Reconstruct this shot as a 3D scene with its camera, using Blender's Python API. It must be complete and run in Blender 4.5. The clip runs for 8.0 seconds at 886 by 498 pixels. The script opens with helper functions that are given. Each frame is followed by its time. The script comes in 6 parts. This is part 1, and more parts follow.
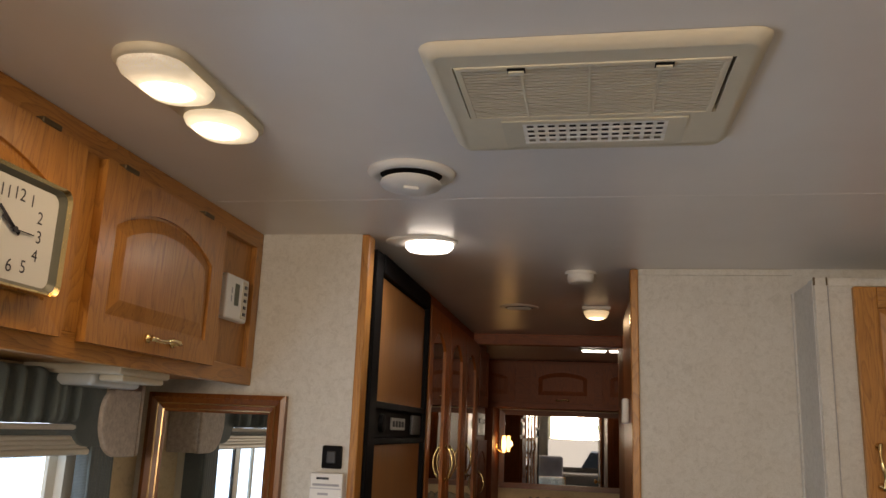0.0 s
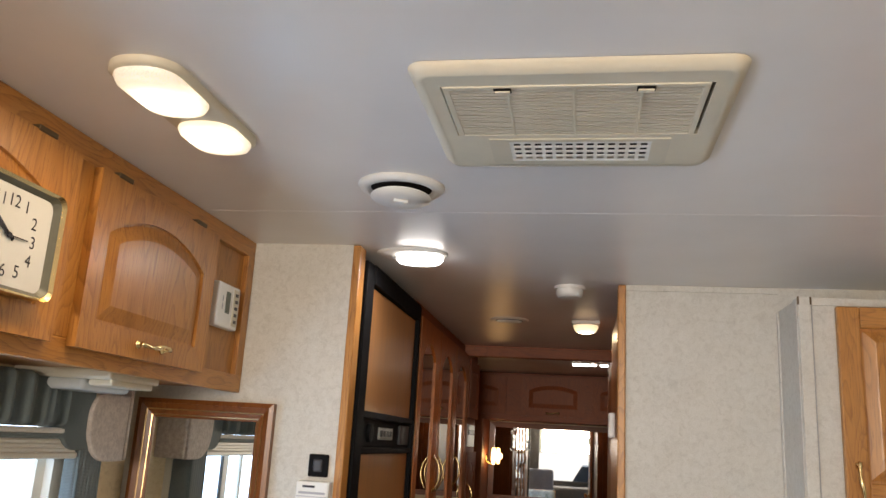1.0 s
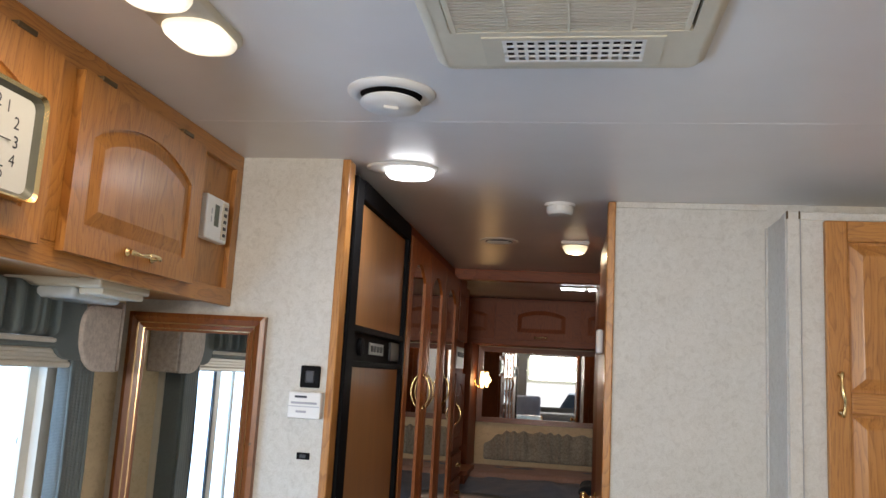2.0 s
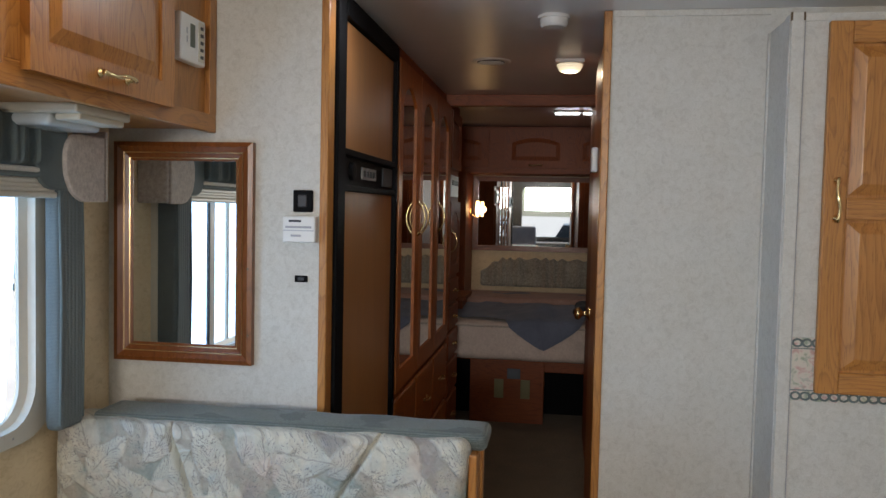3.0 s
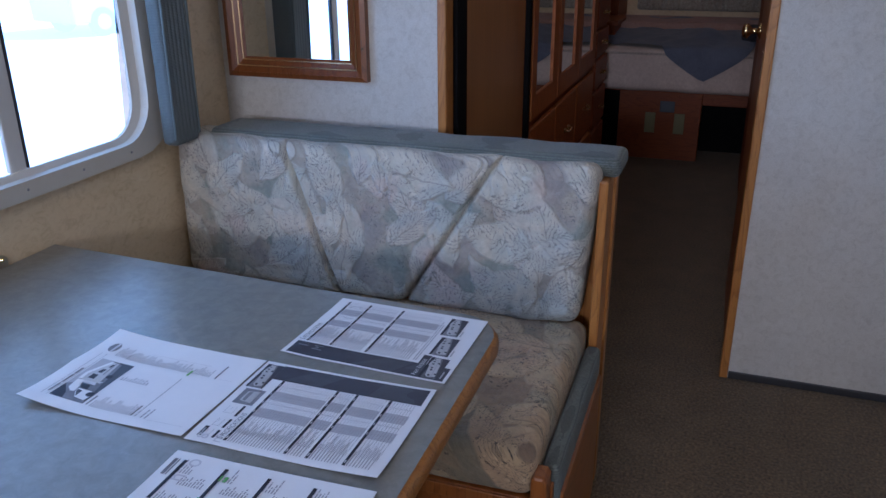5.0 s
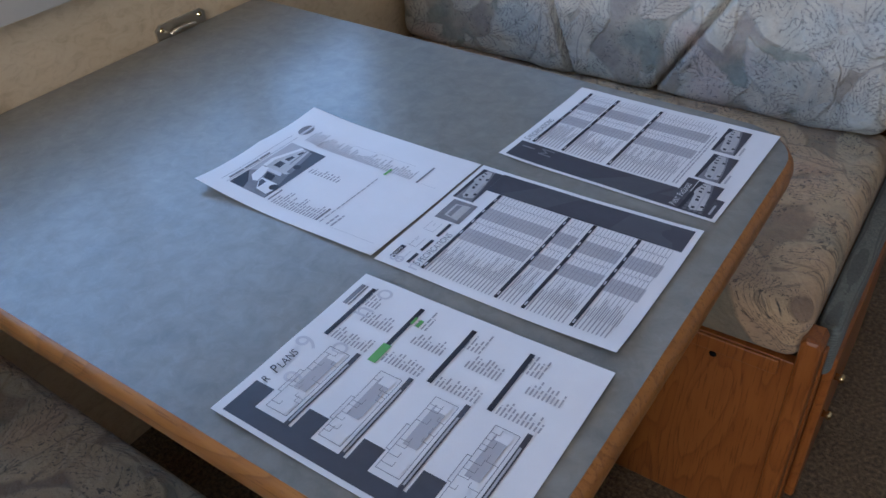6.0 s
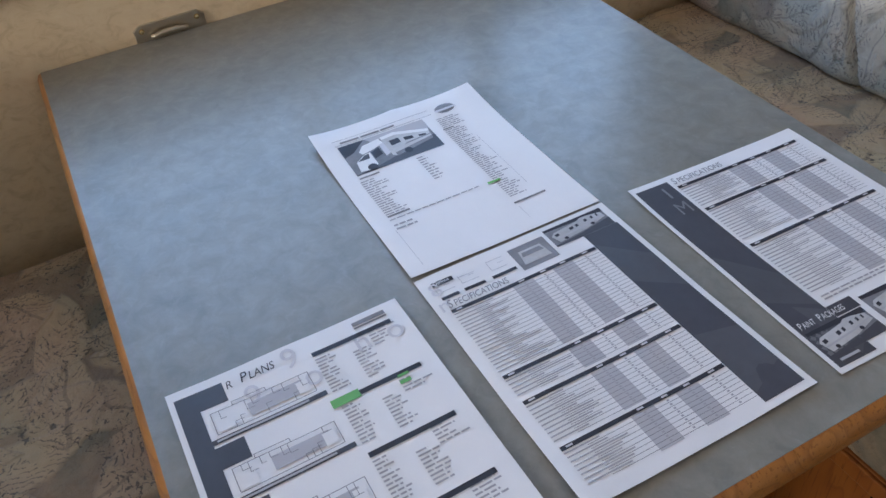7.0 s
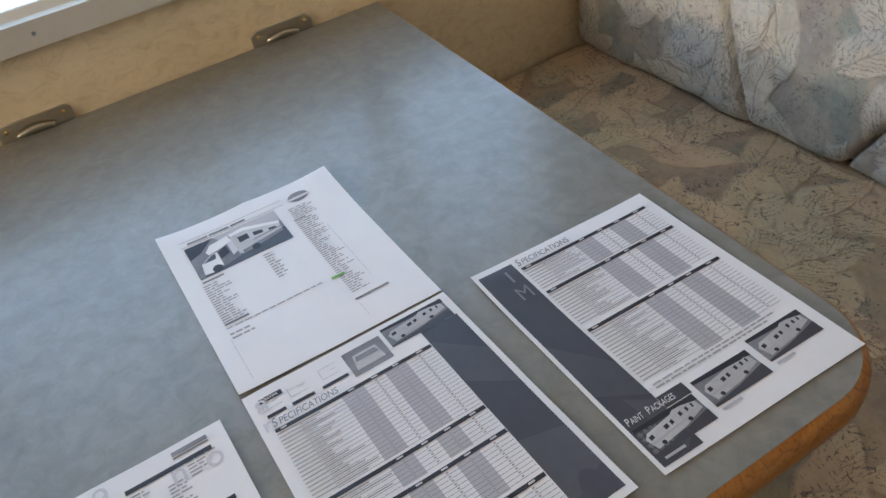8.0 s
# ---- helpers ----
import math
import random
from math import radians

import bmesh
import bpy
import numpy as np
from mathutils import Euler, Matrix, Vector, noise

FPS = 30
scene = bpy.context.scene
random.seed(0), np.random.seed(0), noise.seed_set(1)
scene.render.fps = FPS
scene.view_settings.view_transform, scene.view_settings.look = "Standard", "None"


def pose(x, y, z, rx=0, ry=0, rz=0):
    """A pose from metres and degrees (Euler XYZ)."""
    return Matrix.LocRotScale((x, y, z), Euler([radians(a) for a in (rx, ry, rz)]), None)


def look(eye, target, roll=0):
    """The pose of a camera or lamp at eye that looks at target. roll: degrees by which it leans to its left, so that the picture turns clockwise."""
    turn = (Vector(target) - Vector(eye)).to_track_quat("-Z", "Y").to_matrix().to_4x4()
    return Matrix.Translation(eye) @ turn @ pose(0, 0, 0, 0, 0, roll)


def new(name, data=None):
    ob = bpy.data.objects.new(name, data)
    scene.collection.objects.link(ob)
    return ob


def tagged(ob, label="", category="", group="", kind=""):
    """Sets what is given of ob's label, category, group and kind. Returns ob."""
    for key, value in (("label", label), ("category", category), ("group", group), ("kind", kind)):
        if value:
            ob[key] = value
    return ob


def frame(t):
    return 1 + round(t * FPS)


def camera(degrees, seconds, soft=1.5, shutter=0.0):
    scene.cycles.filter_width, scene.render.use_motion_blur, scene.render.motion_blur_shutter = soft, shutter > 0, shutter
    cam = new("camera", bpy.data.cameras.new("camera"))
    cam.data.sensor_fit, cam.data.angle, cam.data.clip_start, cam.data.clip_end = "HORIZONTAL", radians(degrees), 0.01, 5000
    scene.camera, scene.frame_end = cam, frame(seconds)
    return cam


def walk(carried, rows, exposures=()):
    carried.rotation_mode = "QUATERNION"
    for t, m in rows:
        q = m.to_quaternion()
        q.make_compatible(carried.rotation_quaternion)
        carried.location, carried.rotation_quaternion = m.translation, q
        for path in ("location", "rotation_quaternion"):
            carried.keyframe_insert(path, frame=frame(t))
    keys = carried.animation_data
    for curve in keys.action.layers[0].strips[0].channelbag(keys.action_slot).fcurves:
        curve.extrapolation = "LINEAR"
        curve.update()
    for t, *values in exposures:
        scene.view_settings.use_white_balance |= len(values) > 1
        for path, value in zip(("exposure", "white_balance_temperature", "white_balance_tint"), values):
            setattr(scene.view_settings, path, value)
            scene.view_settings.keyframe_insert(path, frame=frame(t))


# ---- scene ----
cam = camera(58.4, 8.0)
PATH = [
    (0, (0.039, -0.005, 1.552), (-0.317, 1.913, 1.997), 2.3),
    (0.5, (0.054, -0.027, 1.56), (-0.296, 1.884, 2.035), 2.7),
    (1, (0.061, -0.031, 1.552), (-0.285, 1.882, 2.023), 3.4),
    (1.2, (0.056, -0.016, 1.536), (-0.29, 1.91, 1.951), 4.1),
    (2.3, (0.058, -0.009, 1.484), (-0.236, 1.958, 1.69), 2.4),
    (2.5, (0.051, 0.004, 1.471), (-0.237, 1.981, 1.557), 1.7),
    (3, (0.059, 0.032, 1.45), (-0.231, 2.008, 1.351), 1.2),
    (3.5, (0.053, 0.046, 1.469), (-0.248, 2.012, 1.258), 0.5),
    (4, (0.066, 0.066, 1.41), (-0.254, 2.011, 1.074), 0.3),
    (4.2, (0.057, 0.092, 1.42), (-0.252, 2.017, 0.973), 1.7),
    (5.3, (0.087, 0.313, 1.318), (-0.712, 1.933, 0.459), -3.0),
    (5.5, (0.067, 0.355, 1.298), (-0.83, 1.857, 0.329), -4.6),
    (6, (-0.071, 0.486, 1.253), (-1.04, 1.745, 0.038), -4.3),
    (6.5, (-0.118, 0.611, 1.229), (-1.284, 1.516, -0.121), -4.9),
    (7, (-0.023, 0.783, 1.249), (-1.409, 1.38, -0.064), -6.9),
    (7.5, (0.004, 0.892, 1.259), (-1.396, 1.493, -0.037), -8.3),
    (8, (-0.007, 0.951, 1.266), (-1.412, 1.597, -0.002), -10.9),
]
EXPOSURES = [(0.0, -0.32, 8790, 18), (0.2, 0.04, 8310, 16), (0.4, 0.32, 8020, 15), (0.7, 0.52, 7830, 14), (1.0, 0.56, 7540, 14), (1.2, 0.52, 7070, 13), (2.3, 0.56, 6750, 12), (2.5, 0.42, 6730, 12), (3.0, 0.08, 6450, 10), (3.5, -0.02, 6330, 11), (4.0, 0.04, 6120, 11), (5.5, -0.50, 5070, 24), (6.0, -0.24, 5600, 17), (6.5, 0.02, 6000, 17), (7.2, 0.08, 6470, 16), (8.0, 0.08, 7190, 14)]
walk(cam, [(t, look(eye, target, roll)) for t, eye, target, roll in PATH], EXPOSURES)
WINDOW_W, SHIELD_W = 12.3, 62.0


# ---- light ----
world = bpy.data.worlds.new("sky")
scene.world = world
world.use_nodes = True
_wn = world.node_tree
_sky = _wn.nodes.new("ShaderNodeTexSky")
_sky.sky_type, _sky.sun_disc = "NISHITA", False
_sky.sun_elevation, _sky.sun_rotation = radians(48), radians(60)
_wn.links.new(_sky.outputs[0], _wn.nodes["Background"].inputs[0])
_wn.nodes["Background"].inputs[1].default_value = 0.15


def lamp(name, kind, m, energy, colour, size=0.1, size_y=0.0, angle=0.0):
    data = bpy.data.lights.new(name, kind)
    data.energy, data.color = energy, colour
    if kind == "AREA":
        data.shape = "RECTANGLE" if size_y else "DISK"
        data.size = size
        if size_y:
            data.size_y = size_y
    elif kind == "SUN":
        data.angle = angle
    else:
        data.shadow_soft_size = size
    ob = new(name, data)
    ob.matrix_world = m
    return ob


lamp("sun", "SUN", look((0, 0, 10), (-4.3, -2.5, 4.5)), 5.0, (1.0, 0.95, 0.88), angle=radians(0.5))
DAY, SHADE, WARM, COOL = (0.37, 0.63, 1.0), (1.0, 0.95, 0.88), (1.0, 0.80, 0.56), (0.88, 0.94, 1.0)
lamp("window_daylight", "AREA", look((-1.312, 1.02, 1.25), (0.0, 1.02, 1.15)), WINDOW_W, DAY, 1.68, 0.74)
lamp("windshield_daylight", "AREA", look((-0.16, -2.72, 1.70), (-0.25, 0.0, 1.90)), SHIELD_W, SHADE, 0.95, 0.44)
lamp("twin_lamp_glow", "AREA", look((-0.634, 1.10, 2.062), (-0.634, 1.10, 0)), 0.5, WARM, 0.10, 0.12)
lamp("twin_lamp_glow", "AREA", look((-0.634, 1.29, 2.062), (-0.634, 1.29, 0)), 0.4, WARM, 0.10, 0.12)
lamp("dome_lamp_glow", "AREA", look((-0.428, 2.285, 2.060), (-0.428, 2.285, 0)), 1.2, COOL, 0.12)
lamp("hall_lamp_glow", "AREA", look((0.08, 3.55, 2.045), (0.08, 3.55, 0)), 0.9, WARM, 0.10)
lamp("bedroom_light_glow", "AREA", look((0.18, 5.30, 2.070), (0.18, 5.30, 0)), 0.6, WARM, 0.36, 0.06)
lamp("sconce_glow", "POINT", pose(-0.60, 6.34, 1.46), 0.35, (1.0, 0.62, 0.28), 0.03)


# ---- materials ----
class Nodes:
    """A short way to lay shader nodes."""

    def __init__(self, name):
        self.mat = bpy.data.materials.new(name)
        self.mat.use_nodes = True
        self.tree = self.mat.node_tree
        self.bsdf = self.tree.nodes["Principled BSDF"]

    def add(self, kind, **values):
        node = self.tree.nodes.new("ShaderNode" + kind)
        for key, value in values.items():
            if key in node.inputs:
                node.inputs[key].default_value = value
        return node

    def link(self, a, b):
        self.tree.links.new(a, b)

    def coords(self, scale=(1, 1, 1), turn=(0, 0, 0)):
        tc = self.add("TexCoord")
        mp = self.add("Mapping")
        mp.inputs["Scale"].default_value = scale
        mp.inputs["Rotation"].default_value = [radians(a) for a in turn]
        self.link(tc.outputs["Object"], mp.inputs["Vector"])
        return mp.outputs["Vector"]

    def noise(self, vector, scale, detail=4.0, rough=0.55, distortion=0.0):
        n = self.add("TexNoise", Scale=scale, Detail=detail, Roughness=rough, Distortion=distortion)
        self.link(vector, n.inputs["Vector"])
        return n.outputs["Fac"]

    def ramp(self, fac, *stops):
        r = self.add("ValToRGB")
        while len(r.color_ramp.elements) < len(stops):
            r.color_ramp.elements.new(0.5)
        for e, (pos, col) in zip(r.color_ramp.elements, stops):
            e.position, e.color = pos, (*col, 1)
        self.link(fac, r.inputs["Fac"])
        return r.outputs["Color"]

    def mix(self, fac, a, b, blend="MIX"):
        m = self.tree.nodes.new("ShaderNodeMix")
        m.data_type, m.blend_type = "RGBA", blend
        for sock, v in ((m.inputs[0], fac), (m.inputs[6], a), (m.inputs[7], b)):
            if isinstance(v, (int, float)):
                sock.default_value = v
            elif isinstance(v, tuple):
                sock.default_value = (*v, 1)
            else:
                self.link(v, sock)
        return m.outputs[2]

    def math(self, op, a, b=0.0):
        m = self.tree.nodes.new("ShaderNodeMath")
        m.operation = op
        for sock, v in ((m.inputs[0], a), (m.inputs[1], b)):
            if isinstance(v, (int, float)):
                sock.default_value = v
            else:
                self.link(v, sock)
        return m.outputs[0]

    def bump(self, height, strength, distance=0.002):
        b = self.add("Bump", Strength=strength, Distance=distance)
        self.link(height, b.inputs["Height"])
        self.link(b.outputs["Normal"], self.bsdf.inputs["Normal"])

    def done(self, colour=None, rough=0.5, metal=0.0, **more):
        ins = self.bsdf.inputs
        for key, v in (("Base Color", colour), ("Roughness", rough), ("Metallic", metal)):
            if v is None:
                continue
            if isinstance(v, (int, float)):
                ins[key].default_value = v
            elif isinstance(v, tuple):
                ins[key].default_value = (*v, 1)
            else:
                self.link(v, ins[key])
        for key, v in more.items():
            ins[key.replace("_", " ")].default_value = v
        return self.mat


def plain(name, colour, rough=0.5, metal=0.0, grain=60.0, vary=0.12, bump=0.05):
    n = Nodes(name)
    v = n.coords()
    a, b = n.noise(v, grain, 3), n.noise(v, grain * 0.08, 3)
    dark = tuple(c * (1 - vary) for c in colour)
    light = tuple(min(1, c * (1 + vary)) for c in colour)
    c1 = n.ramp(b, (0.3, dark), (0.7, light))
    c2 = n.mix(0.25, c1, n.ramp(a, (0.3, dark), (0.7, light)))
    n.bump(a, bump)
    return n.done(c2, n.math("ADD", n.math("MULTIPLY", b, 0.15), rough - 0.075), metal)


def oak(name, axis, tone=(1, 1, 1), rough=0.34, coat=0.15):
    """Honey oak: long cathedral loops with a dark early-wood line, and short pores along one axis."""
    n = Nodes(name)
    loops = {"x": (1.5, 7.5, 7.5), "y": (7.5, 1.5, 7.5), "z": (7.5, 7.5, 1.5)}[axis]
    fine = {"x": (9, 190, 190), "y": (190, 9, 190), "z": (190, 190, 9)}[axis]
    big = n.noise(n.coords(loops), 1.1, 2, 0.45, 0.35)
    wob = n.noise(n.coords(fine), 0.5, 2)
    rings = n.math("FRACT", n.math("ADD", n.math("MULTIPLY", big, 17.0), n.math("MULTIPLY", wob, 0.35)))
    pores = n.noise(n.coords(fine), 1.6, 4, 0.65)
    t = lambda c: tuple(a * b for a, b in zip(c, tone))
    base = n.ramp(rings, (0.0, t((0.20, 0.070, 0.013))), (0.16, t((0.36, 0.145, 0.030))), (0.55, t((0.46, 0.205, 0.048))), (0.92, t((0.47, 0.215, 0.052))), (1.0, t((0.22, 0.080, 0.015))))
    streak = n.ramp(pores, (0.36, t((0.20, 0.072, 0.015))), (0.54, t((0.47, 0.215, 0.056))))
    col = n.mix(0.30, base, streak)
    col = n.mix(0.35, col, n.ramp(n.noise(n.coords(), 2.2, 3), (0.3, t((0.36, 0.150, 0.036))), (0.7, t((0.50, 0.235, 0.065)))))
    col = n.mix(n.math("MULTIPLY", n.math("LESS_THAN", pores, 0.40), 0.45), col, t((0.17, 0.060, 0.012)))
    n.bump(n.math("ADD", pores, n.math("MULTIPLY", rings, 0.25)), 0.16, 0.0006)
    return n.done(col, n.math("ADD", n.math("MULTIPLY", pores, 0.2), rough - 0.04), 0.0, Coat_Weight=coat, Coat_Roughness=0.22)


def make_wallpaper():
    n = Nodes("wallpaper")
    v = n.coords()
    a, b, c = n.noise(v, 46, 6, 0.68, 0.9), n.noise(v, 7, 4, 0.6), n.noise(v, 240, 3)
    col = n.ramp(a, (0.30, (0.46, 0.43, 0.375)), (0.50, (0.61, 0.585, 0.525)), (0.68, (0.67, 0.65, 0.60)))
    col = n.mix(0.30, col, n.ramp(b, (0.32, (0.44, 0.41, 0.35)), (0.7, (0.60, 0.585, 0.54))))
    col = n.mix(0.22, col, n.ramp(c, (0.35, (0.42, 0.40, 0.36)), (0.65, (0.66, 0.65, 0.60))))
    n.bump(n.mix(0.5, a, c), 0.10, 0.001)
    return n.done(col, 0.62)


def make_tan_wall():
    n = Nodes("tan_wallpaper")
    v = n.coords((1, 1, 1.6))
    a, b, c = n.noise(v, 30, 7, 0.7, 1.2), n.noise(v, 6, 4, 0.6), n.noise(v, 260, 3)
    # Tan vinyl, its tones also carrying warm light bounced off the cabinets.
    col = n.ramp(a, (0.32, (0.58, 0.42, 0.215)), (0.5, (0.78, 0.60, 0.355)), (0.68, (0.83, 0.67, 0.42)))
    col = n.mix(0.4, col, n.ramp(b, (0.3, (0.58, 0.46, 0.29)), (0.7, (0.74, 0.62, 0.44))))
    n.bump(n.mix(0.5, a, c), 0.10, 0.001)
    return n.done(col, 0.55)


def make_ceiling():
    n = Nodes("ceiling_vinyl")
    v = n.coords()
    a, b = n.noise(v, 300, 3), n.noise(v, 3.0, 4)
    col = n.ramp(b, (0.3, (0.74, 0.705, 0.675)), (0.7, (0.80, 0.77, 0.745)))
    n.bump(n.mix(0.8, a, n.noise(v, 9, 2)), 0.10, 0.0010)
    return n.done(col, n.math("ADD", n.math("MULTIPLY", b, 0.06), 0.27))


def make_carpet():
    n = Nodes("brown_carpet")
    v = n.coords()
    a, b, c = n.noise(v, 125, 4, 0.7), n.noise(v, 7, 4, 0.6), n.noise(v, 45, 3)
    col = n.ramp(a, (0.38, (0.026, 0.017, 0.008)), (0.50, (0.15, 0.102, 0.050)), (0.66, (0.34, 0.235, 0.12)))
    col = n.mix(0.35, col, n.ramp(b, (0.3, (0.08, 0.054, 0.028)), (0.7, (0.22, 0.155, 0.085))))
    n.bump(n.mix(0.4, a, c), 1.0, 0.010)
    return n.done(col, 0.95, 0.0, Sheen_Weight=0.15)


def make_leaf_fabric(name, warm, axes="XZ"):
    """Woven cloth printed with large pale overlapping leaves, dim gaps and sparse dark brush strokes."""
    n = Nodes(name)
    v0 = n.coords()
    sep0 = n.add("SeparateXYZ")
    n.link(v0, sep0.inputs[0])
    uv = n.add("CombineXYZ")
    x, y, z = (sep0.outputs[k] for k in "XYZ")
    across, along = {"XZ": (n.math("ADD", x, y), n.math("SUBTRACT", z, y)), "XY": (n.math("ADD", x, z), n.math("SUBTRACT", y, z))}[axes]
    n.link(across, uv.inputs[0])
    n.link(along, uv.inputs[1])
    flat = uv.outputs[0]
    warp = n.add("TexNoise", Scale=8.0, Detail=3.0)
    n.link(flat, warp.inputs["Vector"])
    bent = n.mix(0.06, flat, warp.outputs["Color"], "ADD")
    if warm:
        # Seat tones, with the warm light off the cabinets mixed in.
        base = ((0.38, (0.14, 0.135, 0.09)), (0.5, (0.31, 0.205, 0.115)), (0.62, (0.21, 0.14, 0.09)))
        tones = ((0.0, (0.57, 0.375, 0.175)), (0.3, (0.66, 0.455, 0.225)), (0.55, (0.46, 0.32, 0.155)), (0.8, (0.57, 0.345, 0.18)), (1.0, (0.49, 0.385, 0.20)))
        ink, pale, line = (0.032, 0.028, 0.025), (0.58, 0.42, 0.25), (0.13, 0.092, 0.058)
        wash = ((0.38, (0.40, 0.39, 0.26)), (0.5, (0.62, 0.445, 0.25)), (0.62, (0.57, 0.35, 0.215)))
    else:
        base = ((0.40, (0.21, 0.25, 0.215)), (0.5, (0.36, 0.315, 0.25)), (0.60, (0.27, 0.24, 0.215)))
        tones = ((0.0, (0.58, 0.575, 0.49)), (0.25, (0.70, 0.62, 0.46)), (0.5, (0.46, 0.53, 0.47)), (0.75, (0.64, 0.52, 0.41)), (1.0, (0.55, 0.53, 0.50)))
        ink, pale, line = (0.075, 0.075, 0.10), (0.74, 0.71, 0.62), (0.20, 0.19, 0.185)
        wash = ((0.38, (0.40, 0.50, 0.51)), (0.48, (0.65, 0.59, 0.46)), (0.56, (0.49, 0.52, 0.45)), (0.64, (0.60, 0.46, 0.41)))
    soft = n.noise(flat, 4.5, 3)
    col = n.ramp(n.noise(flat, 8.0, 3, 0.5), *base)
    height = None
    for k, (turn, wide, long_) in enumerate(((24, 0.118, 0.185), (-52, 0.108, 0.165), (80, 0.122, 0.19), (-12, 0.100, 0.15))):
        mp = n.add("Mapping")
        mp.vector_type = "TEXTURE"
        mp.inputs["Rotation"].default_value = (0, 0, radians(turn))
        mp.inputs["Scale"].default_value = (wide, long_, 1)
        mp.inputs["Location"].default_value = (0.37 * k, 0.21 * k, 0)
        n.link(bent, mp.inputs["Vector"])
        cell = n.add("TexVoronoi", Scale=1.0, Randomness=0.7)
        cell.voronoi_dimensions = "2D"
        n.link(mp.outputs[0], cell.inputs["Vector"])
        off = n.tree.nodes.new("ShaderNodeVectorMath")
        off.operation = "SUBTRACT"
        n.link(mp.outputs[0], off.inputs[0])
        n.link(cell.outputs["Position"], off.inputs[1])
        loc = n.add("SeparateXYZ")
        n.link(off.outputs[0], loc.inputs[0])
        ax, ly = n.math("ABSOLUTE", loc.outputs[0]), loc.outputs[1]
        # an ovate leaf: round at the stem, drawn out to a point
        outline = n.math("ADD", n.math("MULTIPLY", ax, n.math("ADD", n.math("MULTIPLY", ly, 1.6), 2.5)), n.math("MULTIPLY", n.math("MULTIPLY", ly, ly), 3.9))
        inside = n.ramp(outline, (0.82, (1, 1, 1)), (0.96, (0, 0, 0)))
        rim = n.ramp(outline, (0.76, (0, 0, 0)), (0.87, (1, 1, 1)), (0.94, (0, 0, 0)))
        rnd = n.add("SeparateColor")
        n.link(cell.outputs["Color"], rnd.inputs[0])
        there = n.math("MULTIPLY", inside, n.math("GREATER_THAN", rnd.outputs[2], (0.0, 0.30, 0.48, 0.58)[k]))
        tint = n.ramp(rnd.outputs[0], *tones)
        tint = n.mix(0.40, tint, n.ramp(n.noise(flat, 15, 3, 0.5), (0.36, tuple(c * 0.66 for c in pale)), (0.62, pale)))
        tint = n.mix(0.42, tint, n.ramp(soft, *wash))
        # slanting strokes along the veins, broken up and only on some parts of a leaf
        slant = n.math("SUBTRACT", ly, n.math("MULTIPLY", ax, 0.9))
        chev = n.math("FRACT", n.math("ADD", n.math("MULTIPLY", slant, 12.0), n.math("MULTIPLY", n.noise(flat, 42, 4, 0.65), 3.0)))
        strokes = n.math("LESS_THAN", chev, n.math("MULTIPLY", n.noise(flat, 60, 2), 0.44))
        patch = n.math("GREATER_THAN", n.noise(flat, 17, 2), 0.48)
        broken = n.math("GREATER_THAN", n.noise(bent, 120, 3, 0.6, 1.4), 0.47)
        dark = n.math("MULTIPLY", n.math("MULTIPLY", strokes, patch), broken)
        tint = n.mix(n.math("MULTIPLY", n.math("MULTIPLY", n.math("LESS_THAN", ax, n.math("MULTIPLY", n.noise(flat, 70, 2), 0.036)), n.math("GREATER_THAN", rnd.outputs[1], 0.45)), 0.6), tint, line)
        tint = n.mix(n.math("MULTIPLY", n.math("LESS_THAN", n.math("FRACT", n.math("ADD", chev, 0.5)), 0.22), 0.18), tint, pale)
        tint = n.mix(n.math("MULTIPLY", dark, 0.80 if warm else 0.66), tint, ink)
        tint = n.mix(n.math("MULTIPLY", rim, n.math("MULTIPLY", n.noise(flat, 26, 2), 0.42)), tint, line)
        col = n.mix(n.math("MULTIPLY", there, 0.90 if warm else 0.88), col, tint)
        lift = n.math("MULTIPLY", there, n.math("SUBTRACT", 1.0, dark))
        height = lift if height is None else n.math("ADD", height, lift)
    col = n.mix(0.14, col, n.ramp(soft, *wash))
    col = n.mix(0.13, col, n.ramp(n.noise(flat, 42, 4, 0.65, 0.8), (0.38, line), (0.62, pale)))
    brush = n.math("MULTIPLY", n.math("GREATER_THAN", n.noise(bent, 85, 3, 0.6, 2.0), 0.60), n.math("GREATER_THAN", n.noise(flat, 10, 2), 0.49))
    col = n.mix(n.math("MULTIPLY", brush, 0.72 if warm else 0.5), col, ink)
    weave = n.noise(v0, 700, 2)
    col = n.mix(0.07, col, n.ramp(weave, (0.3, (0.12, 0.11, 0.10)), (0.7, (0.6, 0.58, 0.54))))
    puff = n.math("ADD", n.math("MULTIPLY", n.noise(v0, 36, 4), 1.1), n.math("MULTIPLY", height, 0.35))
    n.bump(n.math("ADD", puff, n.math("MULTIPLY", weave, 0.12)), 0.9, 0.009)
    return n.done(col, 0.88, 0.0, Sheen_Weight=0.10)


